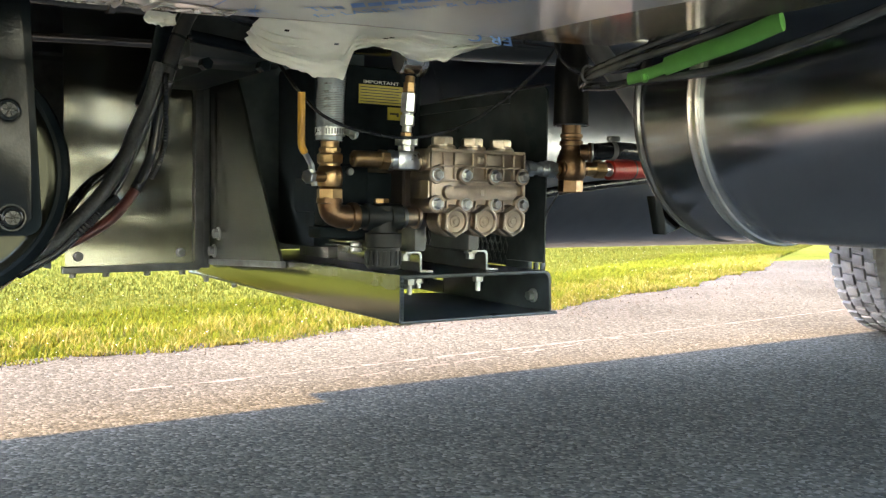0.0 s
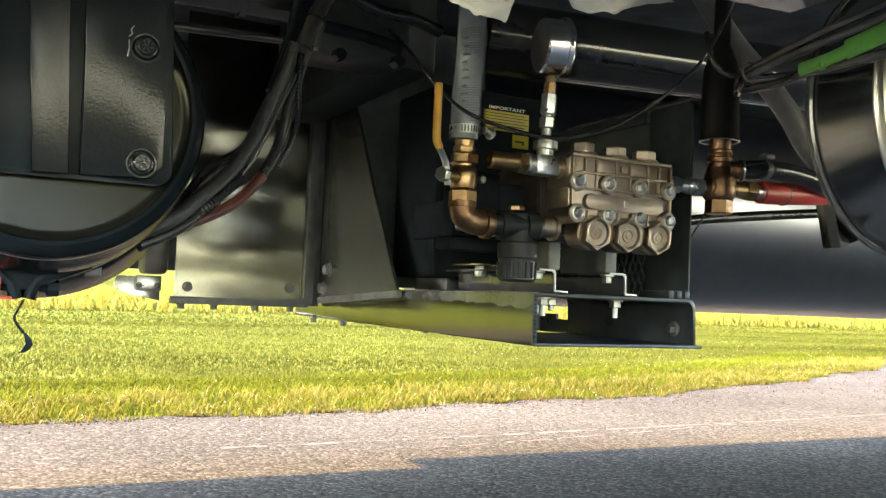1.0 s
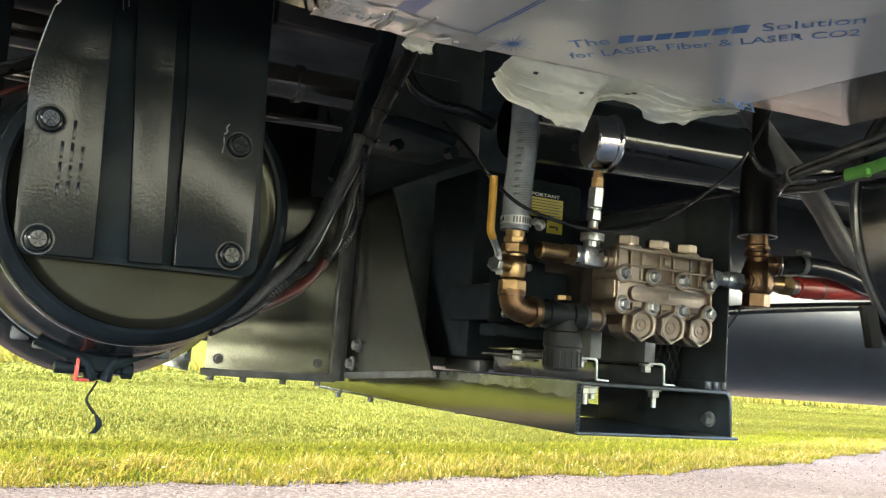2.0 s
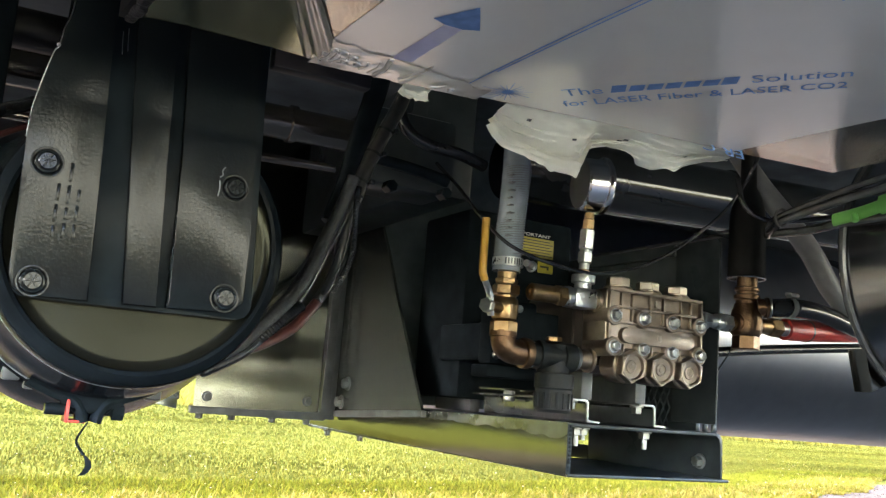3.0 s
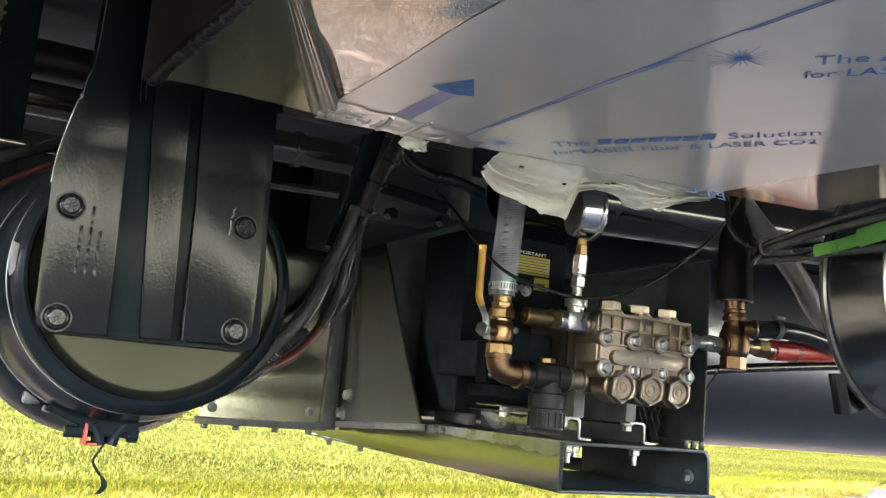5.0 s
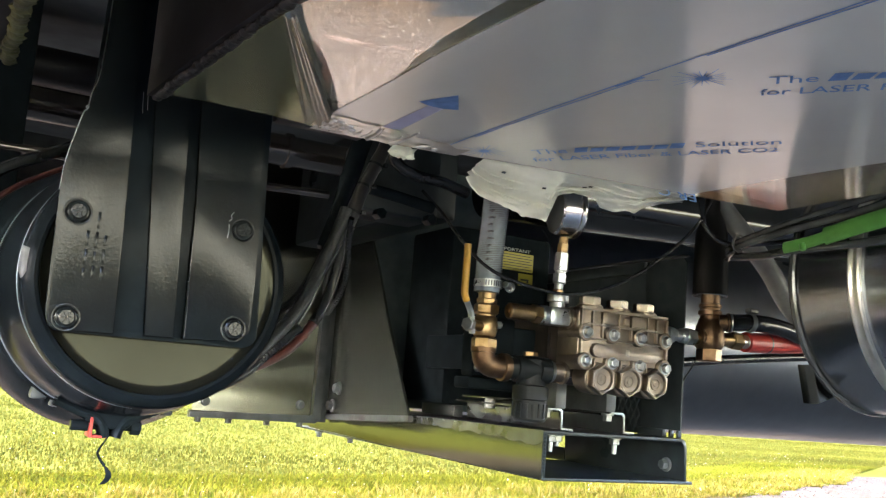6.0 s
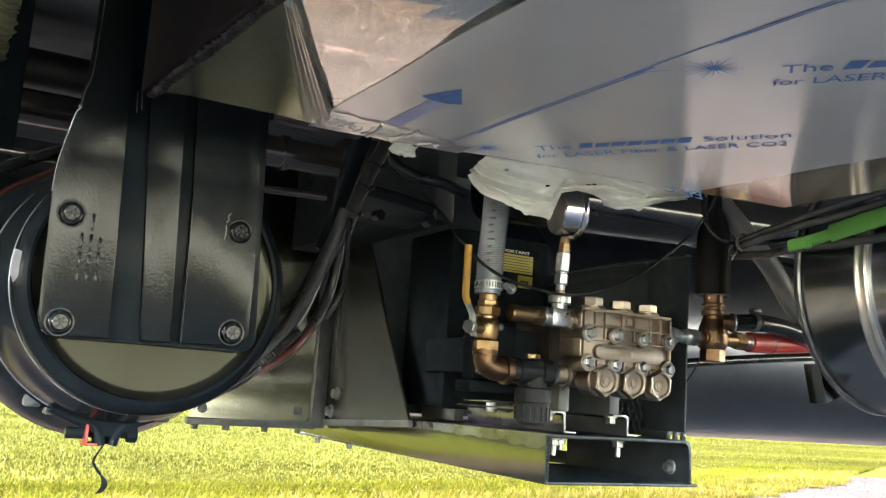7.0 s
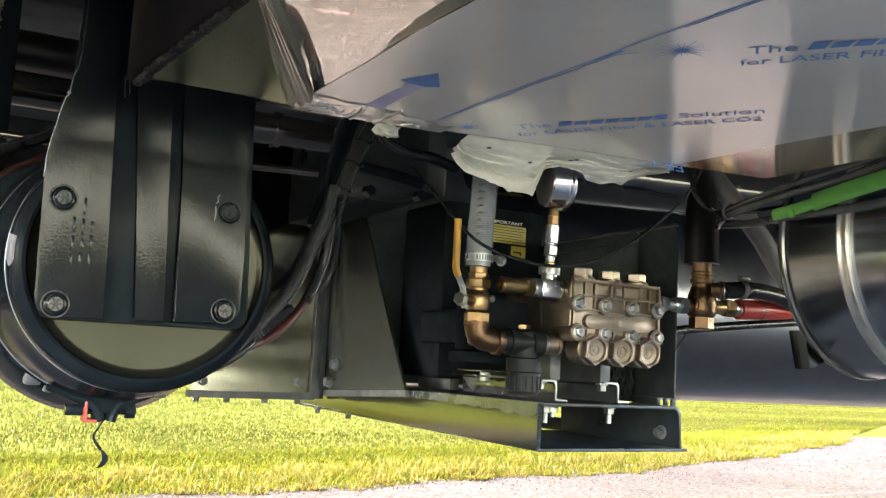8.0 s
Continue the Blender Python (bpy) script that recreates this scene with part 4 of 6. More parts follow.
bmesh.ops.translate(tie, verts=tie.verts, vec=(-0.010, 0, -0.006))
solo("zip_tie_tail", tie, DRUM_BLACK, "curled end of a black zip tie hanging from the canister clamp", "zip tie")

# a scuffed patch on the ring and a crack in the paint beside a bolt
bm = bmesh.new()
ring_line = [(0.1300, 1.0212), (0.1330, 1.0245), (0.1348, 1.0280), (0.1357, 1.0340), (0.1361, 1.0400)]
rows = []
for k, (r, y) in enumerate(ring_line):
    row = []
    for j in range(13):
        lo = -0.066 - 0.05 * (k in (1, 2)) + 0.02 * noise.noise((k * 1.7, 0, 5))
        hi = 0.105 + 0.03 * k / 4 + 0.02 * noise.noise((k * 2.3, 0, 8))
        a = math.pi - (lo + (hi - lo) * j / 12)
        row.append(bm.verts.new((CX + (r + 0.0005) * math.cos(a), y - 0.0004, CZ + (r + 0.0005) * math.sin(a))))
    rows.append(row)
for r0, r1 in zip(rows, rows[1:]):
    for j in range(12):
        bm.faces.new((r0[j], r0[j + 1], r1[j + 1], r1[j]))
part("scuff", bm, SCUFF, canister, "pale scuffed patch in the black paint")

bracket = thing("bracket_plate", (CX, 1.01, 0.615), "dark painted pressed steel bracket plate with ribs, bolted to the canister", "bracket")
bm = bmesh.new()
arc = [(-0.008 + 0.012 * (1 - math.cos(radians(a))), 1.012, 0.627 - 0.012 * math.sin(radians(a))) for a in range(0, 91, 18)]
arc2 = [(0.203 - 0.015 + 0.015 * math.sin(radians(a)), 1.012, 0.630 - 0.015 * math.cos(radians(a))) for a in range(0, 91, 18)]
prism(bm, arc + arc2 + [(0.194, 1.012, 0.83), (0.192, 1.012, 1.115), (0.010, 1.012, 1.115), (0.006, 1.012, 0.87), (-0.002, 1.012, 0.80), (-0.011, 1.012, 0.765)], (0, 1, 0), 0.006, 0.0015)
part("plate", bm, DRUM_BLACK, bracket)


def pad(outline, name):
    b = bmesh.new()
    prism(b, [(x, 1.0035, z) for x, z in outline], (0, 1, 0), 0.0095, 0.0025)
    return part(name, b, BLACK_CAST, bracket, "raised pad with orange-peel paint")


pad([(-0.0115, 0.634), (-0.008, 0.622), (0.002, 0.6155), (0.0545, 0.6165), (0.0495, 0.755), (0.045, 0.868), (0.040, 1.10), (0.014, 1.10), (0.008, 0.868), (-0.001, 0.836), (-0.0105, 0.79), (-0.0135, 0.76), (-0.0125, 0.69)], "raised_pad")
pad([(0.0835, 0.6175), (0.1135, 0.618), (0.1065, 0.755), (0.1015, 0.868), (0.095, 1.10), (0.058, 1.10), (0.0655, 0.868), (0.0745, 0.75)], "raised_pad")
pad([(0.1215, 0.618), (0.183, 0.6205), (0.193, 0.632), (0.1915, 0.70), (0.188, 0.778), (0.184, 0.835), (0.182, 1.10), (0.108, 1.10), (0.1135, 0.868), (0.1195, 0.765)], "raised_pad")


def lobed_bolt(p):
    """A flanged bolt with a six-lobed socket head."""
    b = bmesh.new()
    lathe(b, [(0.0138, 0.0), (0.0136, 0.0008), (0.0126, 0.001), (0.0112, 0.0004), (0.0108, 0.003), (0.0099, 0.0042), (0.0084, 0.0046), (0.0080, 0.0068), (0.0070, 0.0076), (0, 0.0076)], p, (0, -1, 0), 36)
    ob = part("bolt", b, BLACK_CAST, bracket, "black flanged bolt")
    for k in range(6):
        a = math.pi / 3 * k
        q = bmesh.new()
        c = Vector(p) + Vector((0.0036 * math.cos(a), -0.0072, 0.0036 * math.sin(a)))
        box(q, (-0.0028, -0.0011, -0.0008), (0.0028, 0.0011, 0.0008), 0.0004, 1, Matrix.Translation(c) @ Matrix.Rotation(-a, 4, "Y"))
        part("lobe", q, BLACK_CAST, ob)


for x, z in ((0.006, 0.733), (0.1715, 0.739), (0.008, 0.6285), (0.1735, 0.6335)):
    lobed_bolt((x, 1.0035, z))
for way in ([(0.1605, 0.7575), (0.1580, 0.7535), (0.1590, 0.7500), (0.1562, 0.7470)], [(0.1565, 0.7440), (0.1572, 0.7370), (0.1562, 0.7290)]):
    b = bmesh.new()
    tube(b, [(x, 1.0034, z) for x, z in way], 0.0005, 8)
    part("paint_crack", b, RIM, bracket, "bright crack in the paint")
rng = random.Random(21)
for col, x in enumerate((0.0165, 0.025, 0.0335)):
    z = 0.668
    while z < (0.726 if col == 1 else 0.708):
        h = rng.uniform(0.009, 0.019)
        b = bmesh.new()
        box(b, (x, 1.0033, z), (x + 0.003, 1.0043, z + h), 0.00012)
        part("embossed_mark", b, BLACK_CAST, bracket)
        z += h + 0.003
bm = bmesh.new()
box(bm, (0.196, 1.004, 0.868), (0.302, 1.022, 1.116), 0.003)
part("side_flange", bm, HOPPER_SIDE, bracket, "dull brown steel flange")
wire = bmesh.new()
tube(wire, [(-0.0142, 1.0028, 0.752), (-0.0128, 1.0028, 0.778), (-0.0080, 1.0028, 0.806), (-0.0022, 1.0028, 0.832), (0.0012, 1.0028, 0.838), (0.0035, 1.0028, 0.856), (0.0085, 1.0028, 0.878), (0.0105, 1.0028, 0.95), (0.013, 1.0028, 1.11)], 0.00055, 8)
bmesh.ops.create_icosphere(wire, subdivisions=2, radius=0.0019, matrix=Matrix.Translation((0.0008, 1.0022, 0.839)))
solo("bare_wire", wire, ZINC, "thin silvery wire running down the bracket edge", "wire")
for x, z0 in ((0.0545, 0.846), (0.0590, 0.850), (0.0700, 0.844)):
    b = bmesh.new()
    tube(b, [(x - 0.001, 1.0095, z0 + 0.022), (x - 0.0005, 1.0088, z0 + 0.010), (x + 0.0005, 1.0095, z0)], 0.00035, 6)
    solo("wire_end", b, ZINC, "short bright wire end beside the bracket rib", "wire", "wire ends")

# thick air lines bowing round the canister's far side
for r, dx, dz, mat, label in ((0.007, -0.05, -0.03, RUBBER, "thick black air hose looping past the canister"), (0.0032, -0.035, -0.05, RED_DARK, "dark reddish air hose looping past the canister")):
    b = bmesh.new()
    tube(b, [(0.02 + dx * 0.2, 1.15, 0.86 + dz), (-0.03 + dx, 1.13, 0.80 + dz), (-0.075 + dx, 1.12, 0.70 + dz), (-0.07 + dx, 1.13, 0.60 + dz), (-0.03 + dx, 1.2, 0.55 + dz)], r, 14)
    solo("air_hose", b, mat, label, "hose")

# ---- hose bundle ----
bundle = thing("hose_bundle", (0.4, 1.24, 0.82), "taped bundle of black hoses hanging behind the canister", "hose bundle")
bm = bmesh.new()
tube(bm, [(0.478, 1.27, 1.02), (0.447, 1.246, 0.951), (0.426, 1.24, 0.906), (0.406, 1.24, 0.859), (0.391, 1.24, 0.810)], 0.0098, 18, 8, 0.08, 3)
part("taped_sleeve", bm, TAPE, bundle, "taped black sleeve")
for z, x in ((0.902, 0.4245), (0.868, 0.410), (0.828, 0.3965)):
    bm = bmesh.new()
    lathe(bm, [(0.0098, -0.0018), (0.0112, -0.0015), (0.0112, 0.0015), (0.0098, 0.0018)], (x, 1.24, z), (0.36, 0, 1), 24)
    box(bm, (x + 0.0085, 1.228, z - 0.003), (x + 0.0145, 1.234, z + 0.003), 0.0008)
    part("zip_tie", bm, RUBBER, bundle)
bm = bmesh.new()
tube(bm, [(0.450, 1.31, 1.10), (0.437, 1.305, 1.0), (0.420, 1.30, 0.93), (0.403, 1.295, 0.87), (0.388, 1.285, 0.82), (0.372, 1.28, 0.775)], 0.019, 16, 8, flat=0.7, taper=(1.0, 0.6))
part("strap", bm, DRUM_BLACK, bundle, "wide black sleeve")
HOSES = [
    ([(0.384, 1.236, 0.830), (0.377, 1.235, 0.807), (0.366, 1.235, 0.775), (0.349, 1.23, 0.739), (0.335, 1.22, 0.708), (0.317, 1.21, 0.678), (0.294, 1.195, 0.651), (0.263, 1.18, 0.622), (0.234, 1.165, 0.597), (0.19, 1.15, 0.575)], 0.0086, BRAID, 0.05),
    ([(0.396, 1.245, 0.825), (0.391, 1.245, 0.808), (0.381, 1.245, 0.783), (0.367, 1.243, 0.752), (0.350, 1.238, 0.715), (0.330, 1.228, 0.676), (0.307, 1.213, 0.648), (0.277, 1.198, 0.617), (0.246, 1.182, 0.589), (0.20, 1.165, 0.565)], 0.0066, RUBBER, 0.0),
    ([(0.402, 1.25, 0.825), (0.399, 1.25, 0.812), (0.388, 1.25, 0.774), (0.382, 1.25, 0.739), (0.376, 1.25, 0.712), (0.365, 1.245, 0.685), (0.352, 1.241, 0.664)], 0.0076, RUBBER, 0.0),
    ([(0.358, 1.243, 0.673), (0.348, 1.24, 0.658), (0.318, 1.225, 0.627), (0.280, 1.21, 0.605), (0.242, 1.19, 0.591), (0.19, 1.17, 0.58)], 0.0068, RED_DARK, 0.0),
    ([(0.384, 1.30, 0.780), (0.360, 1.29, 0.732), (0.332, 1.27, 0.695), (0.301, 1.25, 0.674), (0.277, 1.23, 0.652), (0.255, 1.21, 0.625), (0.225, 1.19, 0.598)], 0.0066, RUBBER, 0.0),
]
for pts, r, mat, ridge in HOSES:
    bm = bmesh.new()
    tube(bm, pts, r, 16, 14 if ridge else 8, ridge, 1)
    part("hose", bm, mat, bundle, "dark reddish hose" if mat is RED_DARK else "braided black hose" if ridge else "")
bm = bmesh.new()
tube(bm, [(0.390, 1.228, 0.818), (0.3885, 1.228, 0.806), (0.389, 1.228, 0.767), (0.389, 1.23, 0.731), (0.384, 1.24, 0.702), (0.378, 1.258, 0.681)], 0.0036, 12, 16, 0.25, 1)
part("corrugated_conduit", bm, RUBBER, bundle, "corrugated black conduit")
bm = bmesh.new()
tube(bm, [(0.322, 1.205, 0.654), (0.306, 1.203, 0.643), (0.287, 1.198, 0.624), (0.262, 1.19, 0.602)], 0.0055, 12, 14, 0.22, 1)
part("corrugated_conduit", bm, RUBBER, bundle)

# dark valve block and fittings above the bundle
valve_block = thing("valve_block", (0.52, 1.4, 0.86), "dark valve block with pipe elbows under the hopper", "valve block")
bm = bmesh.new()
box(bm, (0.46, 1.36, 0.86), (0.60, 1.46, 0.98), 0.012)
part("block", bm, SKID_BLACK, valve_block)
bm = bmesh.new()
tube(bm, [(0.47, 1.31, 0.97), (0.485, 1.3, 0.93), (0.52, 1.3, 0.915), (0.57, 1.3, 0.912), (0.62, 1.31, 0.905)], 0.009, 16)
part("elbow_pipe", bm, RUBBER, valve_block)
bm = bmesh.new()
tube(bm, [(0.45, 1.32, 0.885), (0.5, 1.31, 0.878), (0.56, 1.31, 0.87)], 0.009, 12)
part("pipe", bm, DRUM_BLACK, valve_block)
for p in ((0.468, 1.318, 0.846), (0.555, 1.318, 0.85)):
    bm = bmesh.new()
    hexrod(bm, p, Vector(p) + Vector((0, -0.02, 0)), 0.009)
    part("fitting", bm, DRUM_BLACK, valve_block)

# ---- boxed steel panels behind ----
panel = thing("cover_plate", (0.56, 2.11, 0.49), "polished steel cover panel with black edging and corner bolts", "panel")
bm = bmesh.new()
rows = []
for k in range(73):
    z = 0.497 + 0.613 * k / 72
    rows.append([bm.verts.new((0.422 + 0.278 * i / 6, 2.11 + 0.0011 * math.sin(2 * math.pi * (z - 0.51) / 0.135 + 0.5 * i / 6), z)) for i in range(7)])
for r0, r1 in zip(rows, rows[1:]):
    for i in range(6):
        bm.faces.new((r0[i], r0[i + 1], r1[i + 1], r1[i]))
bmesh.ops.solidify(bm, geom=bm.faces[:], thickness=0.004)
part("sheet", bm, PANEL_STEEL, panel)
bm = bmesh.new()
prism(bm, [(0.415, 2.100, 0.502), (0.415, 2.100, 0.487), (0.712, 2.100, 0.487), (0.724, 2.100, 0.498), (0.724, 2.100, 1.11), (0.705, 2.100, 1.11), (0.705, 2.100, 0.508), (0.70, 2.100, 0.502)], (0, 1, 0), 0.022, 0.003)
part("edging", bm, BLACK_SATIN, panel, "black rubber edging")
for x, z in ((0.449, 0.523), (0.672, 0.528)):
    bm = bmesh.new()
    hex_bolt(bm, (x, 2.11, z), (0, -1, 0), 0.0085, 0.009, 1.3)
    part("bolt", bm, BLACK_SATIN, panel)
for x in (0.44, 0.51, 0.60, 0.68):
    bm = bmesh.new()
    hex_bolt(bm, (x, 2.125, 0.487), (0, 0, -1), 0.0075, 0.011, 1.2)
    part("bolt", bm, BLACK_SATIN, panel)

side = thing("small_bracket", (0.38, 2.2, 0.49), "small bare steel bracket with a black box beside the panel", "bracket")
bm = bmesh.new()
prism(bm, [(0.316, 2.216, 0.529), (0.322, 2.216, 0.541), (0.412, 2.216, 0.541), (0.412, 2.216, 0.490), (0.352, 2.216, 0.501), (0.318, 2.216, 0.512)], (0, 1, 0), 0.004, 0.001)
part("plate", bm, ZINC, side, "bent polished steel plate")
bm = bmesh.new()
box(bm, (0.360, 2.2, 0.511), (0.412, 2.206, 0.5435), 0.002)
box(bm, (0.360, 2.206, 0.538), (0.412, 2.2155, 0.5435), 0.001)
part("tab", bm, ZINC, side, "bare steel tab")
bm = bmesh.new()
box(bm, (0.362, 2.13, 0.546), (0.413, 2.215, 0.70), 0.012)
part("box", bm, BLACK_PLASTIC, side, "black box")
for x in (0.366, 0.404):
    bm = bmesh.new()
    hex_bolt(bm, (x, 2.2, 0.522), (0, -1, 0), 0.0045, 0.006)
    part("bolt", bm, BLACK_SATIN, side)

# ---- pump skid: tray, gusset, guard ----
skid = thing("pump_skid", (0.9, 1.6, 0.46), "glossy black bent-steel skid tray carrying the pump", "skid")


def skid_x(y):
    return 0.766 - 0.022 * (y - 1.262)


bm = bmesh.new()
y0, y1 = 1.262, 2.28
prism(bm, [(skid_x(y0), y0, 0.460), (skid_x(y0), y0, 0.536), (skid_x(1.62), 1.62, 0.533), (skid_x(y1), y1, 0.512), (skid_x(y1), y1, 0.4685)], (1, 0, 0), 0.005, 0.0012)
part("side_wall", bm, TRAY_STEEL, skid, "polished side of the tray")
bm = bmesh.new()
upper, lower = [], []
for k in range(121):
    y = y0 + (y1 - y0) * k / 120
    top = 0.5365 - 0.0084 * (y - y0) if y < 1.62 else 0.5335 - 0.0318 * (y - 1.62)
    drip = 0.012 + 0.012 * max(0.0, 1 - (y - y0) / 0.45) * (0.8 + 1.1 * noise.noise((y * 22, 0, 2))) + 0.004 * noise.noise((y * 70, 0, 5))
    upper.append((skid_x(y) - 0.0012, y, top))
    lower.append((skid_x(y) - 0.0012, y, top - max(0.006, drip)))
prism(bm, upper + lower[::-1], (1, 0, 0), 0.0014)
part("side_lip", bm, BLACK, skid, "black painted lip with a ragged edge")
rng = random.Random(31)
for k in range(18):
    bm = bmesh.new()
    y = rng.uniform(1.30, 1.72)
    top = 0.5365 - 0.0084 * (y - y0)
    h, w = rng.uniform(0.0004, 0.0014), rng.uniform(0.001, 0.006)
    x = skid_x(y) - 0.0018
    box(bm, (x, y, top - 0.0008 - h), (x + 0.0008, y + w, top - 0.0006), 0)
    part("paint_chip", bm, RIM, skid, "bare chip in the painted edge")
bm = bmesh.new()
prism(bm, [(0.773, y0, 0.5365), (1.058, y0, 0.5365), (1.055, 2.05, 0.5325), (0.750, 2.05, 0.5325)], (0, 0, -1), 0.006, 0.0015)
part("top_plate", bm, SKID_BLACK, skid)
bm = bmesh.new()
prism(bm, [(0.768, y0 - 0.002, 0.4585), (1.086, y0 - 0.002, 0.4585), (1.082, 1.62, 0.4585), (0.95, 1.64, 0.459), (0.95, 2.2, 0.464), (0.742, y1, 0.4665)], (0, 0, 1), 0.005, 0.0012)
part("bottom_plate", bm, SKID_BLACK, skid)
bm = bmesh.new()
# right wall with a rounded top corner, cut away behind
profile = [(1.058, 0.5365), (1.0655, 0.5345), (1.0705, 0.529), (1.0725, 0.522), (1.0745, 0.4635), (1.0695, 0.4635), (1.0675, 0.520), (1.0655, 0.526), (1.0625, 0.5295), (1.058, 0.531)]
prism(bm, [(x, y0, z) for x, z in profile], (0, 1, 0), 0.345, 0.0006)
part("end_wall", bm, SKID_BLACK, skid)
bm = bmesh.new()
prism(bm, [(1.068, 1.6075, 0.4635), (1.068, 1.6075, 0.49), (1.068, 1.645, 0.49), (1.068, 1.645, 0.50), (1.068, 1.70, 0.50), (1.068, 1.70, 0.4635)], (1, 0, 0), 0.005)
part("end_wall_foot", bm, SKID_BLACK, skid)
bm = bmesh.new()
box(bm, (0.80, 1.70, 0.4645), (1.07, 1.71, 0.53), 0.001)
part("rear_closure", bm, BLACK_SATIN, skid)
bm = bmesh.new()
for k in range(12):
    z = 0.4655 + k * 0.0058
    box(bm, (0.7672, y0 - 0.0035, z), (0.7715, y0 - 0.0003, z + 0.0034), 0.0006)
part("weld_edge", bm, DRUM_BLACK, skid, "rippled black weld edge")
bm = bmesh.new()
box(bm, (0.7650, y0 - 0.0016, 0.462), (0.7724, y0 - 0.0003, 0.5355), 0.0002)
part("edge_strip", bm, BLACK_DULL, skid)
for x, y in ((0.725, 2.18), (0.738, 2.02), (0.79, 1.72), (0.80, 1.62), (0.81, 1.5)):
    bm = bmesh.new()
    hex_bolt(bm, (x + 0.03, y, 0.4605 if y < 1.8 else 0.464), (0, 0, -1), 0.0065, 0.012 if y > 1.8 else 0.007)
    part("bolt", bm, BLACK_SATIN, skid)
bm = bmesh.new()
hex_bolt(bm, (1.0685, 1.306, 0.488), (-1, 0, 0), 0.009, 0.014, 1.4)
part("bolt", bm, OLD_ZINC, skid, "dulled zinc bolt head")
for x, y in ((0.800, 1.29), (0.828, 1.31), (0.942, 1.30)):
    bm = bmesh.new()
    hex_bolt(bm, (x, y, 0.5300), (0, 0, -1), 0.0095, 0.012, 1.25)
    rod(bm, (x, y, 0.520), (x, y, 0.502 if x != 0.828 else 0.51), 0.0045, 12)
    part("bolt", bm, OLD_ZINC, skid, "dulled zinc nut and bolt end")

gusset = thing("side_gusset", (0.735, 1.95, 0.505), "tapering polished steel side gusset with a sloping front edge", "panel")
bm = bmesh.new()
prism(bm, [(0.744, 1.69, 0.530), (0.744, 2.10, 0.508), (0.744, 2.20, 0.508), (0.744, 2.20, 1.11), (0.744, 2.10, 1.11), (0.744, 2.04, 1.05), (0.744, 1.895, 0.842), (0.744, 1.835, 0.74)], (1, 0, 0), 0.006, 0.001)
part("plate", bm, GUSSET_STEEL, gusset)
bm = bmesh.new()
box(bm, (0.7245, 2.1185, 0.490), (0.7435, 2.1235, 1.11), 0.001)
part("flange", bm, BLACK_SATIN, gusset)
bm = bmesh.new()
prism(bm, [(0.740, 1.685, 0.5325), (0.740, 1.685, 0.520), (0.740, 2.10, 0.498), (0.740, 2.12, 0.498), (0.740, 2.12, 0.511)], (1, 0, 0), 0.012, 0.0015)
part("lower_edge", bm, BLACK_SATIN, gusset)
for p in ((0.744, 2.055, 0.573), (0.744, 2.085, 0.532)):
    bm = bmesh.new()
    hex_bolt(bm, p, (-1, 0, 0), 0.0115, 0.014, 1.35)
    part("bolt", bm, BLACK_SATIN, gusset)

guard = thing("pump_guard", (1.0, 1.6, 0.54), "black sheet steel guard with expanded mesh behind the pump", "guard")
bm = bmesh.new()
prism(bm, [(1.055, 1.262, 0.5495), (1.055, 1.262, 0.848), (1.055, 1.27, 0.856), (1.055, 1.365, 0.856), (1.055, 1.365, 0.5495)], (1, 0, 0), 0.004, 0.001)
part("side_plate", bm, BLACK_DULL, guard)
bm = bmesh.new()
box(bm, (1.052, 1.37, 0.835), (1.060, 1.95, 0.856), 0.002)
box(bm, (1.052, 1.93, 0.54), (1.060, 1.95, 0.834), 0.002)
part("mesh_border", bm, BLACK_DULL, guard)
bm = bmesh.new()
for i in range(-14, 40):
    for s in (-1, 1):
        ya, yb = 1.37 + i * 0.016, 1.37 + i * 0.016 + s * 0.06
        za, zb = 0.54, 0.66
        lo, hi = 1.37, 1.93
        t0, t1 = 0.0, 1.0
        d = yb - ya
        ta, tb = (lo - ya) / d, (hi - ya) / d
        t0, t1 = max(t0, min(ta, tb)), min(t1, max(ta, tb))
        if t1 - t0 < 0.02:
            continue
        p0, p1 = Vector((1.056, ya + d * t0, za + (zb - za) * t0)), Vector((1.056, ya + d * t1, za + (zb - za) * t1))
        rod(bm, p0, p1, 0.0018, 4, 0)
part("expanded_mesh", bm, BLACK_DULL, guard, "expanded steel mesh")
bm = bmesh.new()
box(bm, (1.0615, 1.367, 0.5375), (1.064, 1.95, 0.852), 0)
part("backing", bm, BLACK_DULL, guard)
bm = bmesh.new()
box(bm, (0.75, 1.955, 0.54), (1.062, 1.965, 1.11), 0.002)
part("back_plate", bm, GUARD_BLACK, guard)
bm = bmesh.new()
hex_bolt(bm, (0.935, 1.955, 0.872), (0, -1, 0), 0.01, 0.012)
part("bolt", bm, BLACK_SATIN, guard)
for ya, yb in ((1.262, 1.267), (1.281, 1.286), (1.30, 1.366)):
    bm = bmesh.new()
    box(bm, (1.050, ya, 0.5365), (1.060, yb, 0.5495), 0.0015)
    part("foot", bm, SKID_BLACK, guard)
bm = bmesh.new()
prism(bm, [(1.048, 1.262, 0.8575), (1.048, 1.6, 0.8575), (1.062, 1.6, 0.8575), (1.062, 1.262, 0.8575)], (0, 0, 1), 0.003)
part("top_flange", bm, STRAINER_PLASTIC, guard)

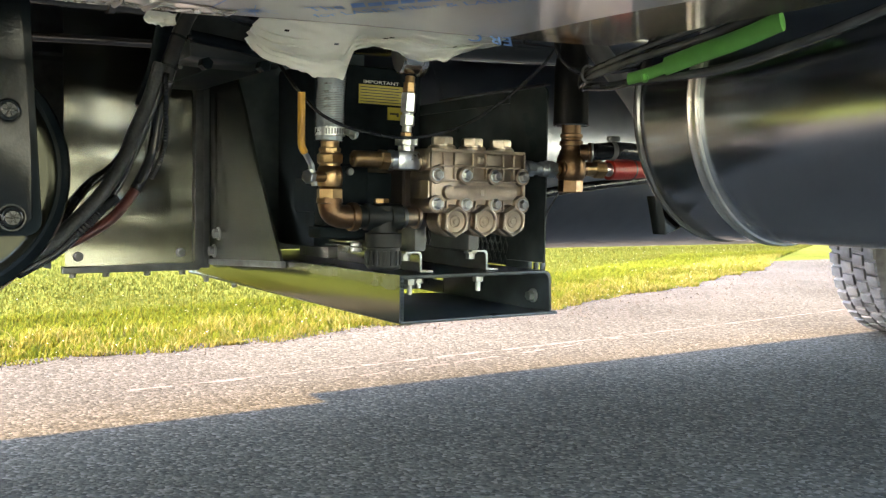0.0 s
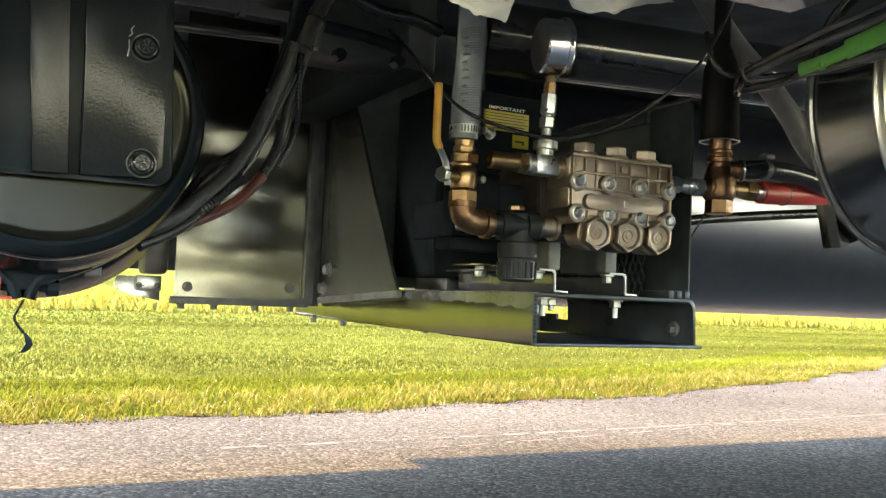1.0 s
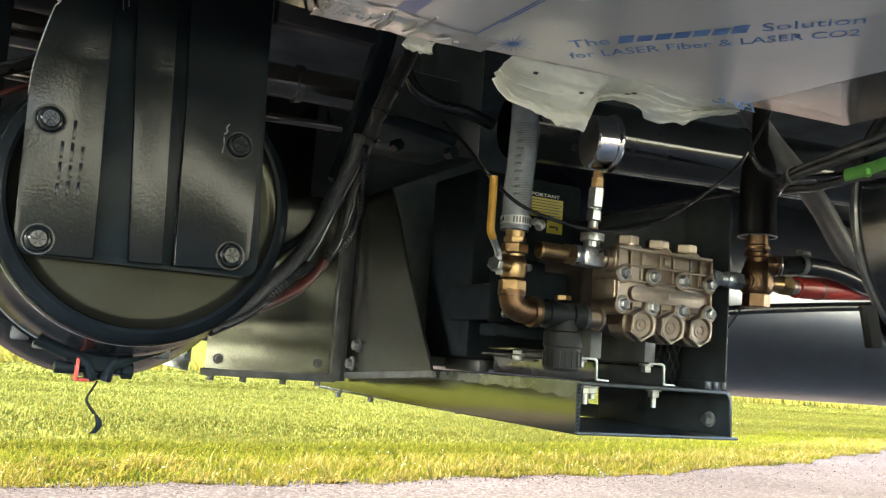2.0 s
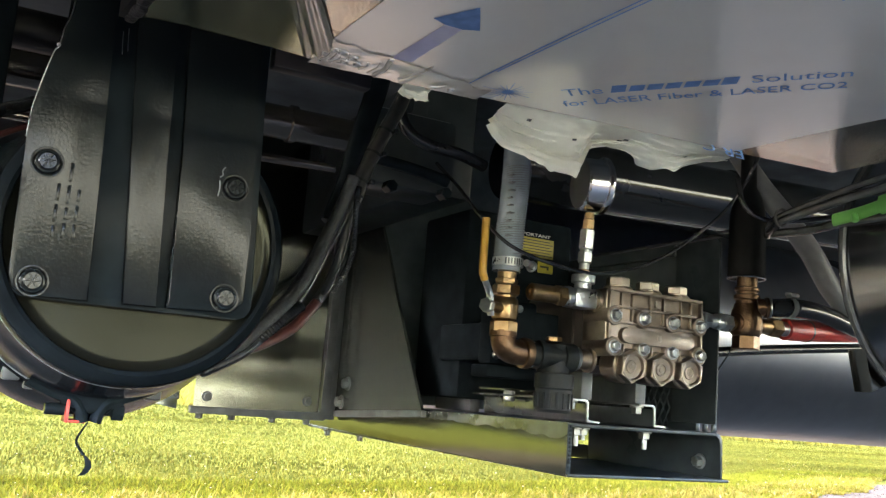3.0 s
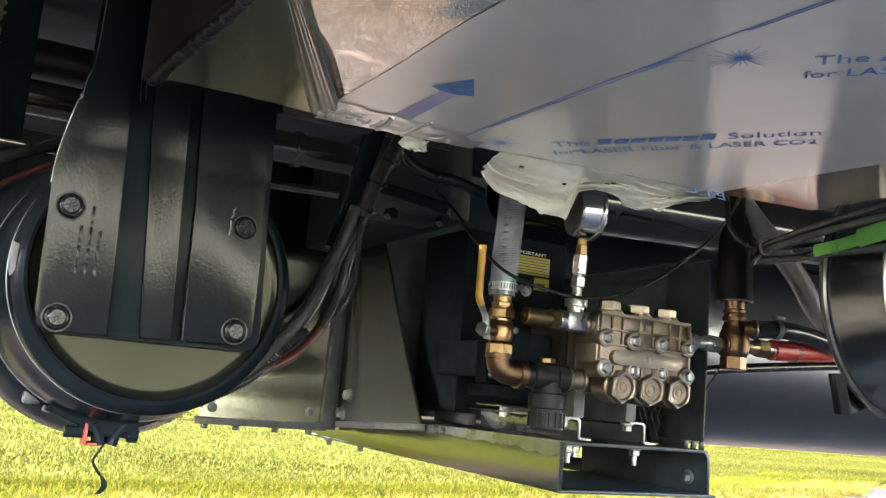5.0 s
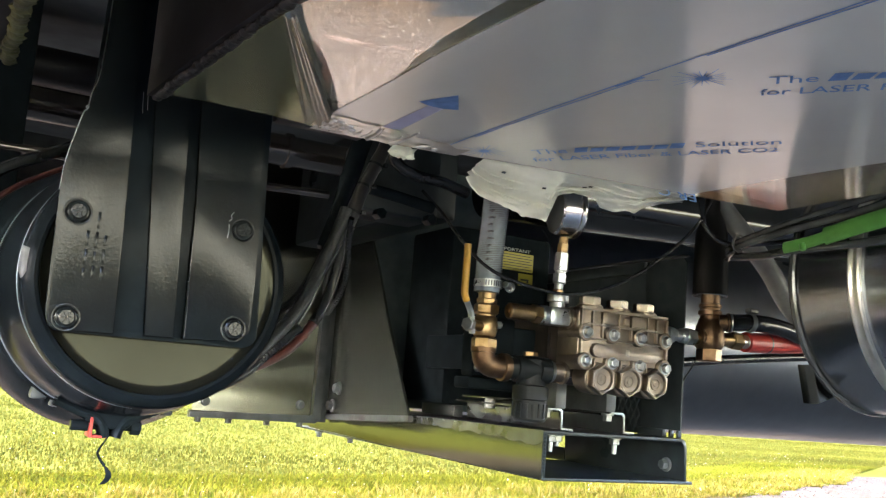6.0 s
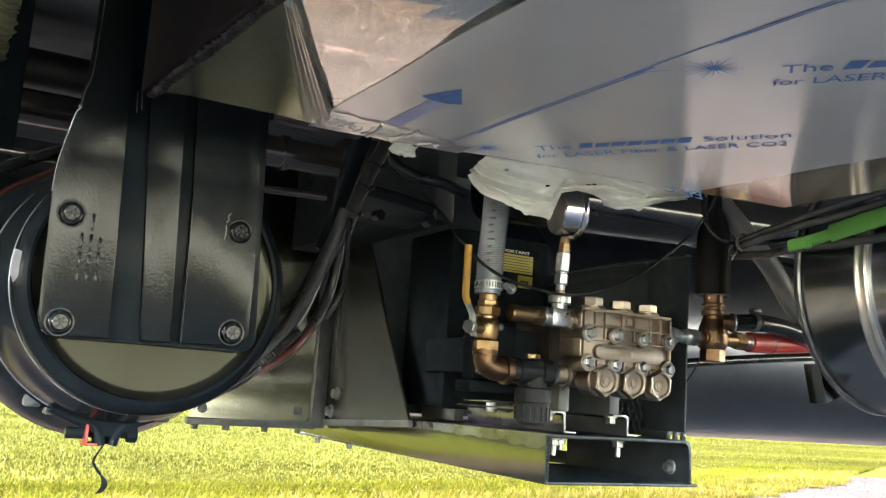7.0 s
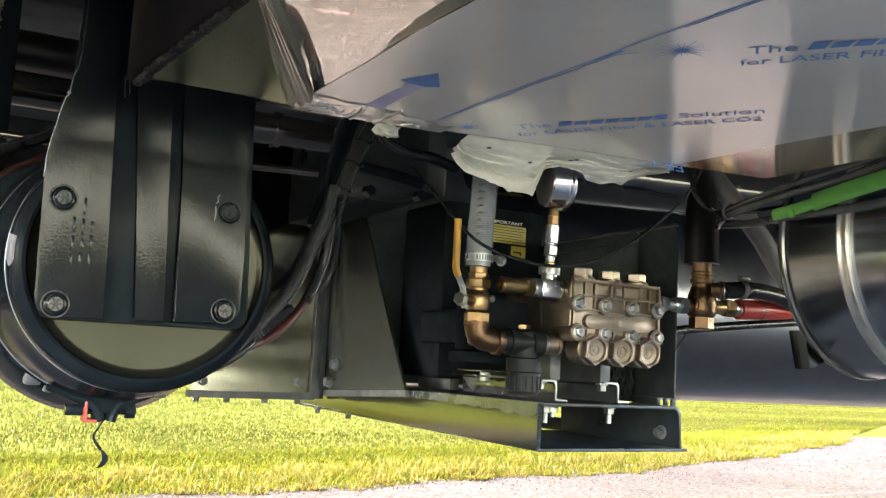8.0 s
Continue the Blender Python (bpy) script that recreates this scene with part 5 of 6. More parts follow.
# Z rails under the pump
for x, w in ((0.792, 0.03), (0.922, 0.032)):
    rail = thing("mounting_rail", (x, 1.4, 0.537), "black painted Z rail with a bare cut end", "rail", "rails under the pump")
    bm = bmesh.new()
    t = 0.003
    pts = [(x, 0.5725), (x + w - 0.006, 0.5725), (x + w - 0.002, 0.571), (x + w, 0.567), (x + w, 0.5425), (x + w + 0.002, 0.541), (x + w + 0.022, 0.5405), (x + w + 0.022, 0.5375), (x + w - 0.001, 0.538), (x + w - t, 0.5415), (x + w - t, 0.566), (x + w - 0.006, 0.5695), (x, 0.5695)]
    prism(bm, [(px, 1.292, pz) for px, pz in pts], (0, 1, 0), 0.30, 0.0004)
    part("rail", bm, BLACK, rail, "black painted web")
    bm = bmesh.new()
    prism(bm, [(px, 1.289, pz) for px, pz in pts], (0, 1, 0), 0.0028, 0.0003)
    part("cut_end", bm, OLD_ZINC, rail, "bare dulled cut end")
    bm = bmesh.new()
    hex_bolt(bm, (x + 0.009, 1.308, 0.5693), (0, 0, -1), 0.0085, 0.013, 1.3)
    part("bolt", bm, OLD_ZINC, rail)
rear_bracket = thing("rear_bracket", (0.85, 1.55, 0.56), "zinc-plated flat bracket with a socket bolt", "bracket")
bm = bmesh.new()
box(bm, (0.775, 1.468, 0.579), (0.855, 1.54, 0.5825), 0.0006)
part("flange", bm, TRAY_STEEL, rear_bracket)
bm = bmesh.new()
rod(bm, (0.802, 1.484, 0.579), (0.802, 1.484, 0.561), 0.010, 20)
part("bolt", bm, OLD_ZINC, rear_bracket)
bm = bmesh.new()
box(bm, (0.840, 1.470, 0.5375), (0.855, 1.54, 0.5785), 0.001)
part("leg", bm, BLACK_SATIN, rear_bracket)

# ---- triplex pump ----
pump = thing("triplex_pump", (0.88, 1.3, 0.6), "nickel-plated triplex plunger pump with hex valve caps on a black skid", "pump")
HY = 1.213  # front face of the manifold
bm = bmesh.new()
prism(bm, rounded(0.8785, 0.688, 0.186, 0.098, 0.012, HY, 4), (0, 1, 0), 0.055, 0.003)
part("manifold", bm, NICKEL, pump, "cast nickel-plated manifold")
bm = bmesh.new()
prism(bm, rounded(0.880, 0.669, 0.140, 0.0225, 0.0112, HY - 0.0095, 8), (0, 1, 0), 0.011, 0.002)
part("raised_band", bm, NICKEL, pump)
bm = bmesh.new()
box(bm, (0.877, HY - 0.0107, 0.664), (0.884, HY - 0.009, 0.674), 0.0006)
part("cast_mark", bm, NICKEL_BRIGHT, pump)
# raised rim, ribs and pockets on the front
for lo, hi in (((0.788, 0.732), (0.968, 0.7365)), ((0.788, 0.64), (0.7925, 0.7315)), ((0.9645, 0.64), (0.969, 0.7315)), ((0.801, 0.708), (0.957, 0.7115)), ((0.801, 0.6855), (0.957, 0.6885))):
    bm = bmesh.new()
    box(bm, (lo[0], HY - 0.0062, lo[1]), (hi[0], HY + 0.002, hi[1]), 0.0012)
    part("rib", bm, NICKEL, pump)
for x in (0.812, 0.832, 0.866, 0.892, 0.926, 0.946):
    bm = bmesh.new()
    box(bm, (x - 0.0017, HY - 0.0052, 0.690), (x + 0.0017, HY + 0.002, 0.731), 0.0012)
    part("rib", bm, NICKEL, pump)
for x in (0.818, 0.858, 0.872, 0.912, 0.926):
    bm = bmesh.new()
    box(bm, (x - 0.0015, HY - 0.0055, 0.640), (x + 0.0015, HY + 0.002, 0.656), 0.001)
    part("rib", bm, NICKEL, pump)
for lo, hi in ((0.8335, 0.8645), (0.8935, 0.9245)):
    bm = bmesh.new()
    box(bm, (lo, HY - 0.0025, 0.7125), (hi, HY + 0.002, 0.730), 0.0012)
    part("pocket_pad", bm, NICKEL, pump)
bm = bmesh.new()
box(bm, (0.8755, HY - 0.0045, 0.7155), (0.8855, HY - 0.0005, 0.7255), 0.001)
part("cast_mark", bm, NICKEL_BRIGHT, pump)
# manifold bolts
for z, dz in ((0.6955, 0.0), (0.6505, 0.0)):
    for x in (0.797, 0.851, 0.9075, 0.962):
        bm = bmesh.new()
        p = Vector((x, HY, z))
        lathe(bm, [(0.0142, -0.05), (0.0142, 0.007), (0.0130, 0.0085), (0, 0.0085)], p, (0, -1, 0), 28)
        boss = part("bolt_boss", bm, NICKEL, pump)
        bm = bmesh.new()
        lathe(bm, [(0.0098, 0.0084), (0.0098, 0.0097), (0.0078, 0.0100)], p, (0, -1, 0), 24)
        lathe(bm, [(0.0078, 0.0099), (0.0078, 0.0160), (0.0068, 0.0172), (0.0045, 0.0169), (0.004, 0.0159), (0, 0.0159)], p, (0, -1, 0), 6, x * 40)
        part("socket_bolt", bm, ZINC, boss, "zinc socket-head bolt")
# lower valve caps, facing out
for x in (0.829, 0.8845, 0.940):
    p = Vector((x, HY + 0.012, 0.6255))
    bm = bmesh.new()
    lathe(bm, [(0.0262, -0.02), (0.0262, 0.006), (0.0257, 0.012), (0.024, 0.014), (0, 0.014)], p, (0, -1, -0.08), 40)
    housing = part("valve_housing", bm, NICKEL, pump)
    bm = bmesh.new()
    lathe(bm, [(0.0236, 0.014), (0.0250, 0.016), (0.0250, 0.0265), (0.0238, 0.0285), (0.0218, 0.0285), (0.0208, 0.0225), (0, 0.0225)], p, (0, -1, -0.08), 6, 0.5)
    part("hex_cap", bm, NICKEL_BRIGHT, housing, "recessed hex valve cap")
    bm = bmesh.new()
    c = p + Vector((0, -0.0224, -0.0018))
    lathe(bm, [(0.0206, 0), (0.0206, 0.0064), (0.0196, 0.0068), (0.0182, 0.0062), (0.0170, 0.0012), (0.010, 0.0006), (0.0095, 0.0018), (0.0082, 0.0018), (0.0076, 0.0006), (0.004, 0.0006), (0.0034, 0.0016), (0, 0.0016)], c, (0, -1, -0.08), 32)
    part("cap_face", bm, NICKEL, housing)
# upper valve caps
for x in (0.827, 0.8845, 0.941):
    bm = bmesh.new()
    lathe(bm, [(0.0225, -0.004), (0.0225, 0.005), (0.021, 0.007), (0, 0.007)], (x, 1.240, 0.735), (0, 0, 1), 32)
    boss = part("valve_boss", bm, NICKEL, pump)
    bm = bmesh.new()
    lathe(bm, [(0.0195, 0.007), (0.0195, 0.0085), (0.0178, 0.0087)], (x, 1.240, 0.735), (0, 0, 1), 32)
    hexrod(bm, (x, 1.240, 0.743), (x, 1.240, 0.757), 0.0178, 0.2)
    part("hex_cap", bm, NICKEL_BRIGHT, boss, "hex valve cap")
# crankcase behind the manifold
bm = bmesh.new()
prism(bm, rounded(0.878, 0.682, 0.168, 0.115, 0.02, HY + 0.055, 5), (0, 1, 0), 0.03, 0.003)
part("spacer", bm, SPACER_CAST, pump)
bm = bmesh.new()
prism(bm, rounded(0.878, 0.676, 0.178, 0.125, 0.03, HY + 0.085, 6), (0, 1, 0), 0.14, 0.008)
part("crankcase", bm, DARK_CAST, pump, "dark grey crankcase")
for x in (0.818, 0.925):
    bm = bmesh.new()
    box(bm, (x, 1.305, 0.572), (x + 0.022, 1.43, 0.62), 0.003)
    part("foot", bm, BLACK_SATIN, pump)
bm = bmesh.new()
lathe(bm, [(0, 0), (0.0135, 0), (0.015, 0.002), (0.015, 0.026), (0.0185, 0.027), (0.0185, 0.032), (0, 0.032)], (0.755, HY + 0.035, 0.6295), (1, 0, 0), 28)
part("inlet_port", bm, NICKEL, pump)

# motor and gearbox block behind the pump, with its warning stickers
motor = thing("drive_motor", (0.9, 1.62, 0.54), "black hydraulic drive motor block behind the pump", "motor")
bm = bmesh.new()
box(bm, (0.80, 1.664, 0.56), (1.046, 1.85, 0.925), 0.01)
part("housing", bm, SHELL_BLACK, motor)
bm = bmesh.new()
rod(bm, (0.878, 1.437, 0.676), (0.878, 1.666, 0.676), 0.05, 32)
part("coupling", bm, BLACK_SATIN, motor)
bm = bmesh.new()
box(bm, (0.662, 1.325, 0.6135), (0.742, 1.362, 0.712), 0.005)
box(bm, (0.654, 1.318, 0.594), (0.743, 1.366, 0.6125), 0.003)
part("port_block", bm, SHELL_BLACK, motor, "black port block with a flange")
bm = bmesh.new()
box(bm, (0.742, 1.335, 0.625), (0.80, 1.361, 0.70), 0.004)
box(bm, (0.775, 1.361, 0.63), (0.80, 1.70, 0.695), 0.004)
part("arm", bm, SHELL_BLACK, motor)
for x, z in ((0.672, 0.6275), (0.707, 0.70)):
    bm = bmesh.new()
    lathe(bm, [(0.0062, 0), (0.0062, 0.004), (0.0052, 0.006), (0.003, 0.006), (0.0028, 0.004), (0, 0.004)], (x, 1.325, z), (0, -1, 0), 20)
    part("bolt", bm, ZINC, motor, "zinc socket bolt")
bm = bmesh.new()
box(bm, (0.84, 1.68, 0.5365), (0.862, 1.82, 0.56), 0.002)
part("foot", bm, BLACK_SATIN, motor)
sticker = thing("warning_sticker", (0.947, 1.661, 0.85), "yellow warning sticker with small black print on the motor", "sticker")
bm = bmesh.new()
box(bm, (0.897, 1.6615, 0.849), (0.998, 1.6635, 0.887), 0)
part("sheet", bm, STICKER, sticker)
for k in range(6):
    bm = bmesh.new()
    z = 0.8525 + k * 0.0057
    box(bm, (0.900, 1.6608, z), (0.995 - 0.006 * (k % 2), 1.6618, z + 0.0015), 0)
    part("print_line", bm, STICKER_INK, sticker)
me = flush("IMPORTANT", 0.082, 0.0065, 0.01)
me.transform(Matrix.Translation((0.907, 1.6612, 0.8895)) @ Euler((radians(90), 0, 0)).to_matrix().to_4x4())
me.materials.append(STICKER_WHITE)
ob = new("printed_word", me)
ob.parent = sticker
ob.matrix_parent_inverse = sticker.matrix_basis.inverted()
tag2 = thing("arrow_sticker", (0.98, 1.661, 0.82), "small yellow arrow sticker on the motor", "sticker")
bm = bmesh.new()
box(bm, (0.963, 1.6615, 0.819), (0.999, 1.6635, 0.8445), 0)
part("sheet", bm, STICKER, tag2)
for lo, hi in (((0.968, 0.8295), (0.985, 0.8335)), ((0.984, 0.8255), (0.9885, 0.8335))):
    bm = bmesh.new()
    box(bm, (lo[0], 1.6608, lo[1]), (hi[0], 1.6618, hi[1]), 0)
    part("print_bar", bm, STICKER_INK, tag2)

# ---- outlet tee, gauge and relief valve ----
TY, TZ = 1.236, 0.7165
tee = thing("outlet_tee", (0.758, TY, TZ), "zinc-plated hydraulic tee screwed into the pump outlet", "pipe fitting")
bm = bmesh.new()
box(bm, (0.738, TY - 0.0145, TZ - 0.0145), (0.777, TY + 0.0145, TZ + 0.0145), 0.004)
part("body", bm, ZINC, tee)
bm = bmesh.new()
lathe(bm, [(0, 0), (0.0125, 0), (0.0125, 0.008), (0.0175, 0.009), (0.0175, 0.02), (0, 0.02)], (0.759, TY, TZ + 0.0145), (0.03, 0, 1), 28)
part("collar", bm, ZINC, tee)
bm = bmesh.new()
rod(bm, (0.776, TY, TZ), (0.793, TY, TZ), 0.013)
lathe(bm, [(0.011, 0), (0.0165, 0.001), (0.0165, 0.008), (0.011, 0.009)], (0.779, TY, TZ), (1, 0, 0), 28)
part("lock_nut", bm, NICKEL_BRIGHT, tee)
bm = bmesh.new()
rod(bm, (0.726, TY, TZ), (0.739, TY, TZ), 0.0155)
part("lock_nut", bm, ZINC, tee)
relief = thing("relief_valve", (0.7, TY, TZ), "brass thermal relief valve on the tee", "valve")
bm = bmesh.new()
lathe(bm, [(0, 0.004), (0.005, 0.004), (0.005, 0.0), (0.0105, 0.0), (0.0125, 0.002), (0.0125, 0.046), (0, 0.046)], (0.667, TY, TZ), (1, 0, 0), 30)
part("body", bm, BRASS, relief)
bm = bmesh.new()
hexrod(bm, (0.711, TY, TZ), (0.727, TY, TZ), 0.0155)
part("hex", bm, BRASS, relief)

gauge = thing("pressure_gauge", (0.77, TY, 0.75), "chrome pressure gauge with black back on hex fittings", "pressure gauge")
STEM = [(0.751, 0.7595, 0.0095, BRASS, True), (0.7595, 0.770, 0.0075, ZINC, False), (0.770, 0.786, 0.0115, ZINC, True), (0.786, 0.790, 0.0085, ZINC, False), (0.790, 0.820, 0.0118, ZINC, True), (0.820, 0.836, 0.0095, BRASS, True), (0.836, 0.846, 0.0075, BRASS, False)]
for z0, z1, r, mat, is_hex in STEM:
    bm = bmesh.new()
    (hexrod if is_hex else rod)(bm, (0.759 + 0.06 * (z0 - 0.75), TY, z0), (0.759 + 0.06 * (z1 - 0.75), TY, z1), r)
    part("stem_fitting", bm, mat, gauge, "brass fitting" if mat is BRASS else "zinc hex fitting")
GC = Vector((0.745, TY + 0.002, 0.888))
G_WAY = Vector((1, -0.22, 0.02))
bm = bmesh.new()
lathe(bm, [(0.037, 0.0), (0.0395, 0.003), (0.0395, 0.030), (0.0425, 0.031), (0.0435, 0.033), (0.0435, 0.037), (0.0405, 0.040), (0.036, 0.040)], GC, G_WAY, 56)
part("case", bm, CHROME, gauge, "chrome case")
bm = bmesh.new()
lathe(bm, [(0, -0.001), (0.034, -0.001), (0.0375, 0.001), (0.0375, 0.004)], GC, G_WAY, 48)
back = part("back", bm, BLACK_PLASTIC, gauge, "black back plate")
bm = bmesh.new()
lathe(bm, [(0, 0.0375), (0.0365, 0.0375)], GC, G_WAY, 48)
part("dial", bm, STICKER_WHITE, gauge)
for dz, w in ((0.006, 0.012), (0.0025, 0.010), (-0.012, 0.003)):
    bm = bmesh.new()
    p = GC + Vector((-0.0016, -0.012, dz))
    box(bm, p - Vector((0.0004, w / 2, 0.0008)), p + Vector((0.0006, w / 2, 0.0008)), 0)
    part("print_bar", bm, STICKER_WHITE, back)

# ---- suction side: hose, ball valve, elbow, strainer ----
VX, VY = 0.639, 1.255
hose = thing("suction_hose", (VX, VY, 0.75), "clear braided suction hose with a worm-drive clamp", "hose")
bm = bmesh.new()
tube(bm, [(VX - 0.002, VY, 0.742), (VX, VY, 0.80), (VX + 0.003, VY, 0.86), (VX + 0.010, VY + 0.01, 0.93), (VX + 0.02, VY + 0.04, 1.0)], 0.0205, 24)
part("tube", bm, CLEAR_HOSE, hose)
bm = bmesh.new()
for s in (1,):
    for k in range(3):
        pts = []
        for i in range(220):
            z = 0.766 + i * 0.0006
            a = s * i * 0.36 + k * 2 * math.pi / 3
            off = 0.004 * max(0, (z - 0.8) / 0.06)
            pts.append((VX + off + 0.0206 * math.cos(a), VY + 0.0206 * math.sin(a), z))
        tube(bm, pts, 0.0006, 4, 1)
part("braid", bm, GREY_HOSE, hose, "braided reinforcement", 80)
for k in range(9):
    bm = bmesh.new()
    z = 0.79 + k * 0.011
    box(bm, (VX - 0.016, VY - 0.0218, z), (VX - 0.008 - 0.002 * (k % 3), VY - 0.0132, z + 0.002), 0)
    part("print_bar", bm, GREY_HOSE, hose)
bm = bmesh.new()
lathe(bm, [(0.0208, -0.0065), (0.0222, -0.006), (0.0222, 0.006), (0.0208, 0.0065)], (VX, VY, 0.7555), (0, 0, 1), 40)
clamp_band = part("clamp_band", bm, ZINC, hose, "zinc worm-drive clamp")
for k in range(7):
    bm = bmesh.new()
    a = radians(-130 + k * 11)
    c = Vector((VX + 0.0223 * math.cos(a), VY + 0.0223 * math.sin(a), 0.7555))
    box(bm, c - Vector((0.0008, 0.0008, 0.0042)), c + Vector((0.0008, 0.0008, 0.0042)), 0)
    part("slot", bm, BLACK_SATIN, clamp_band)
bm = bmesh.new()
rod(bm, (VX + 0.017, VY - 0.022, 0.7555), (VX + 0.032, VY - 0.012, 0.7535), 0.0055, 14)
lathe(bm, [(0.0035, -0.0015), (0.0075, -0.001), (0.0085, 0.001), (0.0035, 0.002)], (VX + 0.033, VY - 0.0115, 0.7535), (0.8, 0.55, -0.1), 20)
part("clamp_screw", bm, ZINC, hose)

valve = thing("ball_valve", (VX, VY, 0.66), "brass ball valve with a yellow vinyl lever", "valve")
bm = bmesh.new()
lathe(bm, [(0, 0.742), (0.0125, 0.742), (0.014, 0.741), (0.0135, 0.737), (0.0135, 0.731), (0.0155, 0.730)], (VX, VY, 0), (0, 0, 1), 24)
hexrod(bm, (VX, VY, 0.7325), (VX, VY, 0.7255), 0.0165)
part("hose_barb", bm, BRASS, valve)
bm = bmesh.new()
lathe(bm, [(0.013, 0.672), (0.0175, 0.675), (0.0195, 0.684), (0.0195, 0.694), (0.0175, 0.703), (0.0155, 0.705), (0.0155, 0.726), (0.012, 0.727)], (VX, VY, 0), (0, 0, 1), 28)
part("body", bm, BRASS, valve)
for z0, z1 in ((0.6545, 0.6725), (0.708, 0.724)):
    bm = bmesh.new()
    hexrod(bm, (VX, VY, z0), (VX, VY, z1), 0.0198)
    part("hex_end", bm, BRASS, valve)
S_WAY = Vector((-0.86, -0.5, 0))
sp = Vector((VX, VY, 0.688))
bm = bmesh.new()
rod(bm, sp + S_WAY * 0.015, sp + S_WAY * 0.048, 0.008, 18)
part("stem", bm, BRASS, valve)
bm = bmesh.new()
hexrod(bm, sp + S_WAY * 0.046, sp + S_WAY * 0.058, 0.0105)
part("stem_nut", bm, ZINC, valve, "zinc stem nut")
lever = bmesh.new()
L0 = sp + S_WAY * 0.046
pts = [L0 + Vector((0.006, 0.004, -0.013)), L0 + Vector((0, 0, 0.012)), L0 + S_WAY * 0.004 + Vector((0, 0, 0.020)), L0 + S_WAY * 0.024 + Vector((0, 0, 0.040)), L0 + S_WAY * 0.026 + Vector((0, 0, 0.050)), L0 + S_WAY * 0.026 + Vector((0, 0, 0.105))]
tube(lever, pts, 0.0055, 8, 3, flat=0.4, side=S_WAY.cross(Vector((0, 0, 1))))
lv = part("lever", lever, ZINC, valve, "bent zinc lever")
sleeve = bmesh.new()
tube(sleeve, [L0 + S_WAY * 0.018 + Vector((0, 0, 0.034)), L0 + S_WAY * 0.025 + Vector((0, 0, 0.043)), L0 + S_WAY * 0.026 + Vector((0, 0, 0.056)), L0 + S_WAY * 0.026 + Vector((0, 0, 0.08)), L0 + S_WAY * 0.026 + Vector((0, 0, 0.118))], 0.0056, 16, 6, flat=0.95, side=S_WAY.cross(Vector((0, 0, 1))))
part("grip", sleeve, YELLOW_VINYL, lv, "yellow vinyl grip")

elbow = thing("pipe_elbow", (VX + 0.02, VY, 0.63), "bronze pipe elbow below the ball valve", "pipe fitting")
bm = bmesh.new()
tube(bm, [(VX, VY, 0.658), (VX, VY, 0.648), (VX + 0.004, VY, 0.637), (VX + 0.014, VY, 0.631), (VX + 0.026, VY, 0.6295), (VX + 0.044, VY, 0.6295)], 0.0178, 24, 5)
part("bend", bm, BRONZE, elbow)
bm = bmesh.new()
lathe(bm, [(0.017, 0), (0.0215, 0.001), (0.022, 0.003), (0.022, 0.010), (0.0215, 0.012), (0.017, 0.013)], (VX + 0.032, VY, 0.6295), (1, 0, 0), 32)
part("collar", bm, BRONZE, elbow)
bm = bmesh.new()
lathe(bm, [(0.0165, 0), (0.0195, 0.0), (0.0195, 0.007), (0.0165, 0.007)], (VX, VY, 0.650), (0, 0, 1), 32)
part("collar", bm, BRONZE, elbow)
bm = bmesh.new()
for k in range(3):
    lathe(bm, [(0.0175, 0.0002), (0.0188, 0.001), (0.0175, 0.0022)], (VX + 0.0445 + k * 0.0024, VY, 0.6295), (1, 0, 0), 28)
part("thread", bm, ZINC, elbow, "taped thread")

strainer = thing("inline_strainer", (0.735, VY, 0.55), "black plastic inline strainer with a ribbed bowl", "strainer")
bm = bmesh.new()
lathe(bm, [(0, 0), (0.017, 0), (0.017, 0.012), (0.0205, 0.013), (0.0205, 0.022), (0.017, 0.023), (0.017, 0.052), (0.021, 0.053), (0.021, 0.072), (0.0165, 0.073), (0, 0.073)], (0.6825, VY - 0.004, 0.6295), (1, -0.06, 0), 32)
part("body", bm, STRAINER_PLASTIC, strainer)
bm = bmesh.new()
lathe(bm, [(0, 0.651), (0.012, 0.651), (0.020, 0.646), (0.0225, 0.634), (0.0225, 0.606), (0.0285, 0.604), (0.0285, 0.584), (0.0265, 0.582), (0.0265, 0.553), (0.023, 0.549), (0, 0.549)], (0.731, VY, 0), (0, 0, 1), 32)
bowl = part("bowl", bm, STRAINER_PLASTIC, strainer)
for k in range(16):
    a = 2 * math.pi * k / 16
    bm = bmesh.new()
    c = Vector((0.731 + 0.0272 * math.cos(a), VY + 0.0272 * math.sin(a), 0.5665))
    box(bm, Vector((-0.0015, -0.0022, -0.011)), Vector((0.0015, 0.0022, 0.011)), 0.0005, 1, Matrix.Translation(c) @ Matrix.Rotation(a, 4, "Z"))
    part("rib", bm, STRAINER_PLASTIC, bowl)
bm = bmesh.new()
hexrod(bm, (0.727, VY, 0.650), (0.727, VY, 0.658), 0.012)
rod(bm, (0.727, VY, 0.648), (0.727, VY, 0.6535), 0.0085)
part("plug", bm, BRASS, strainer, "brass plug")
bm = bmesh.new()
for k in range(4):
    lathe(bm, [(0.0155, 0.0), (0.0178, 0.001), (0.0155, 0.002)], (0.7555 + k * 0.0021, HY + 0.036, 0.6295), (1, 0, 0), 28)
part("thread", bm, ZINC, strainer, "taped thread")

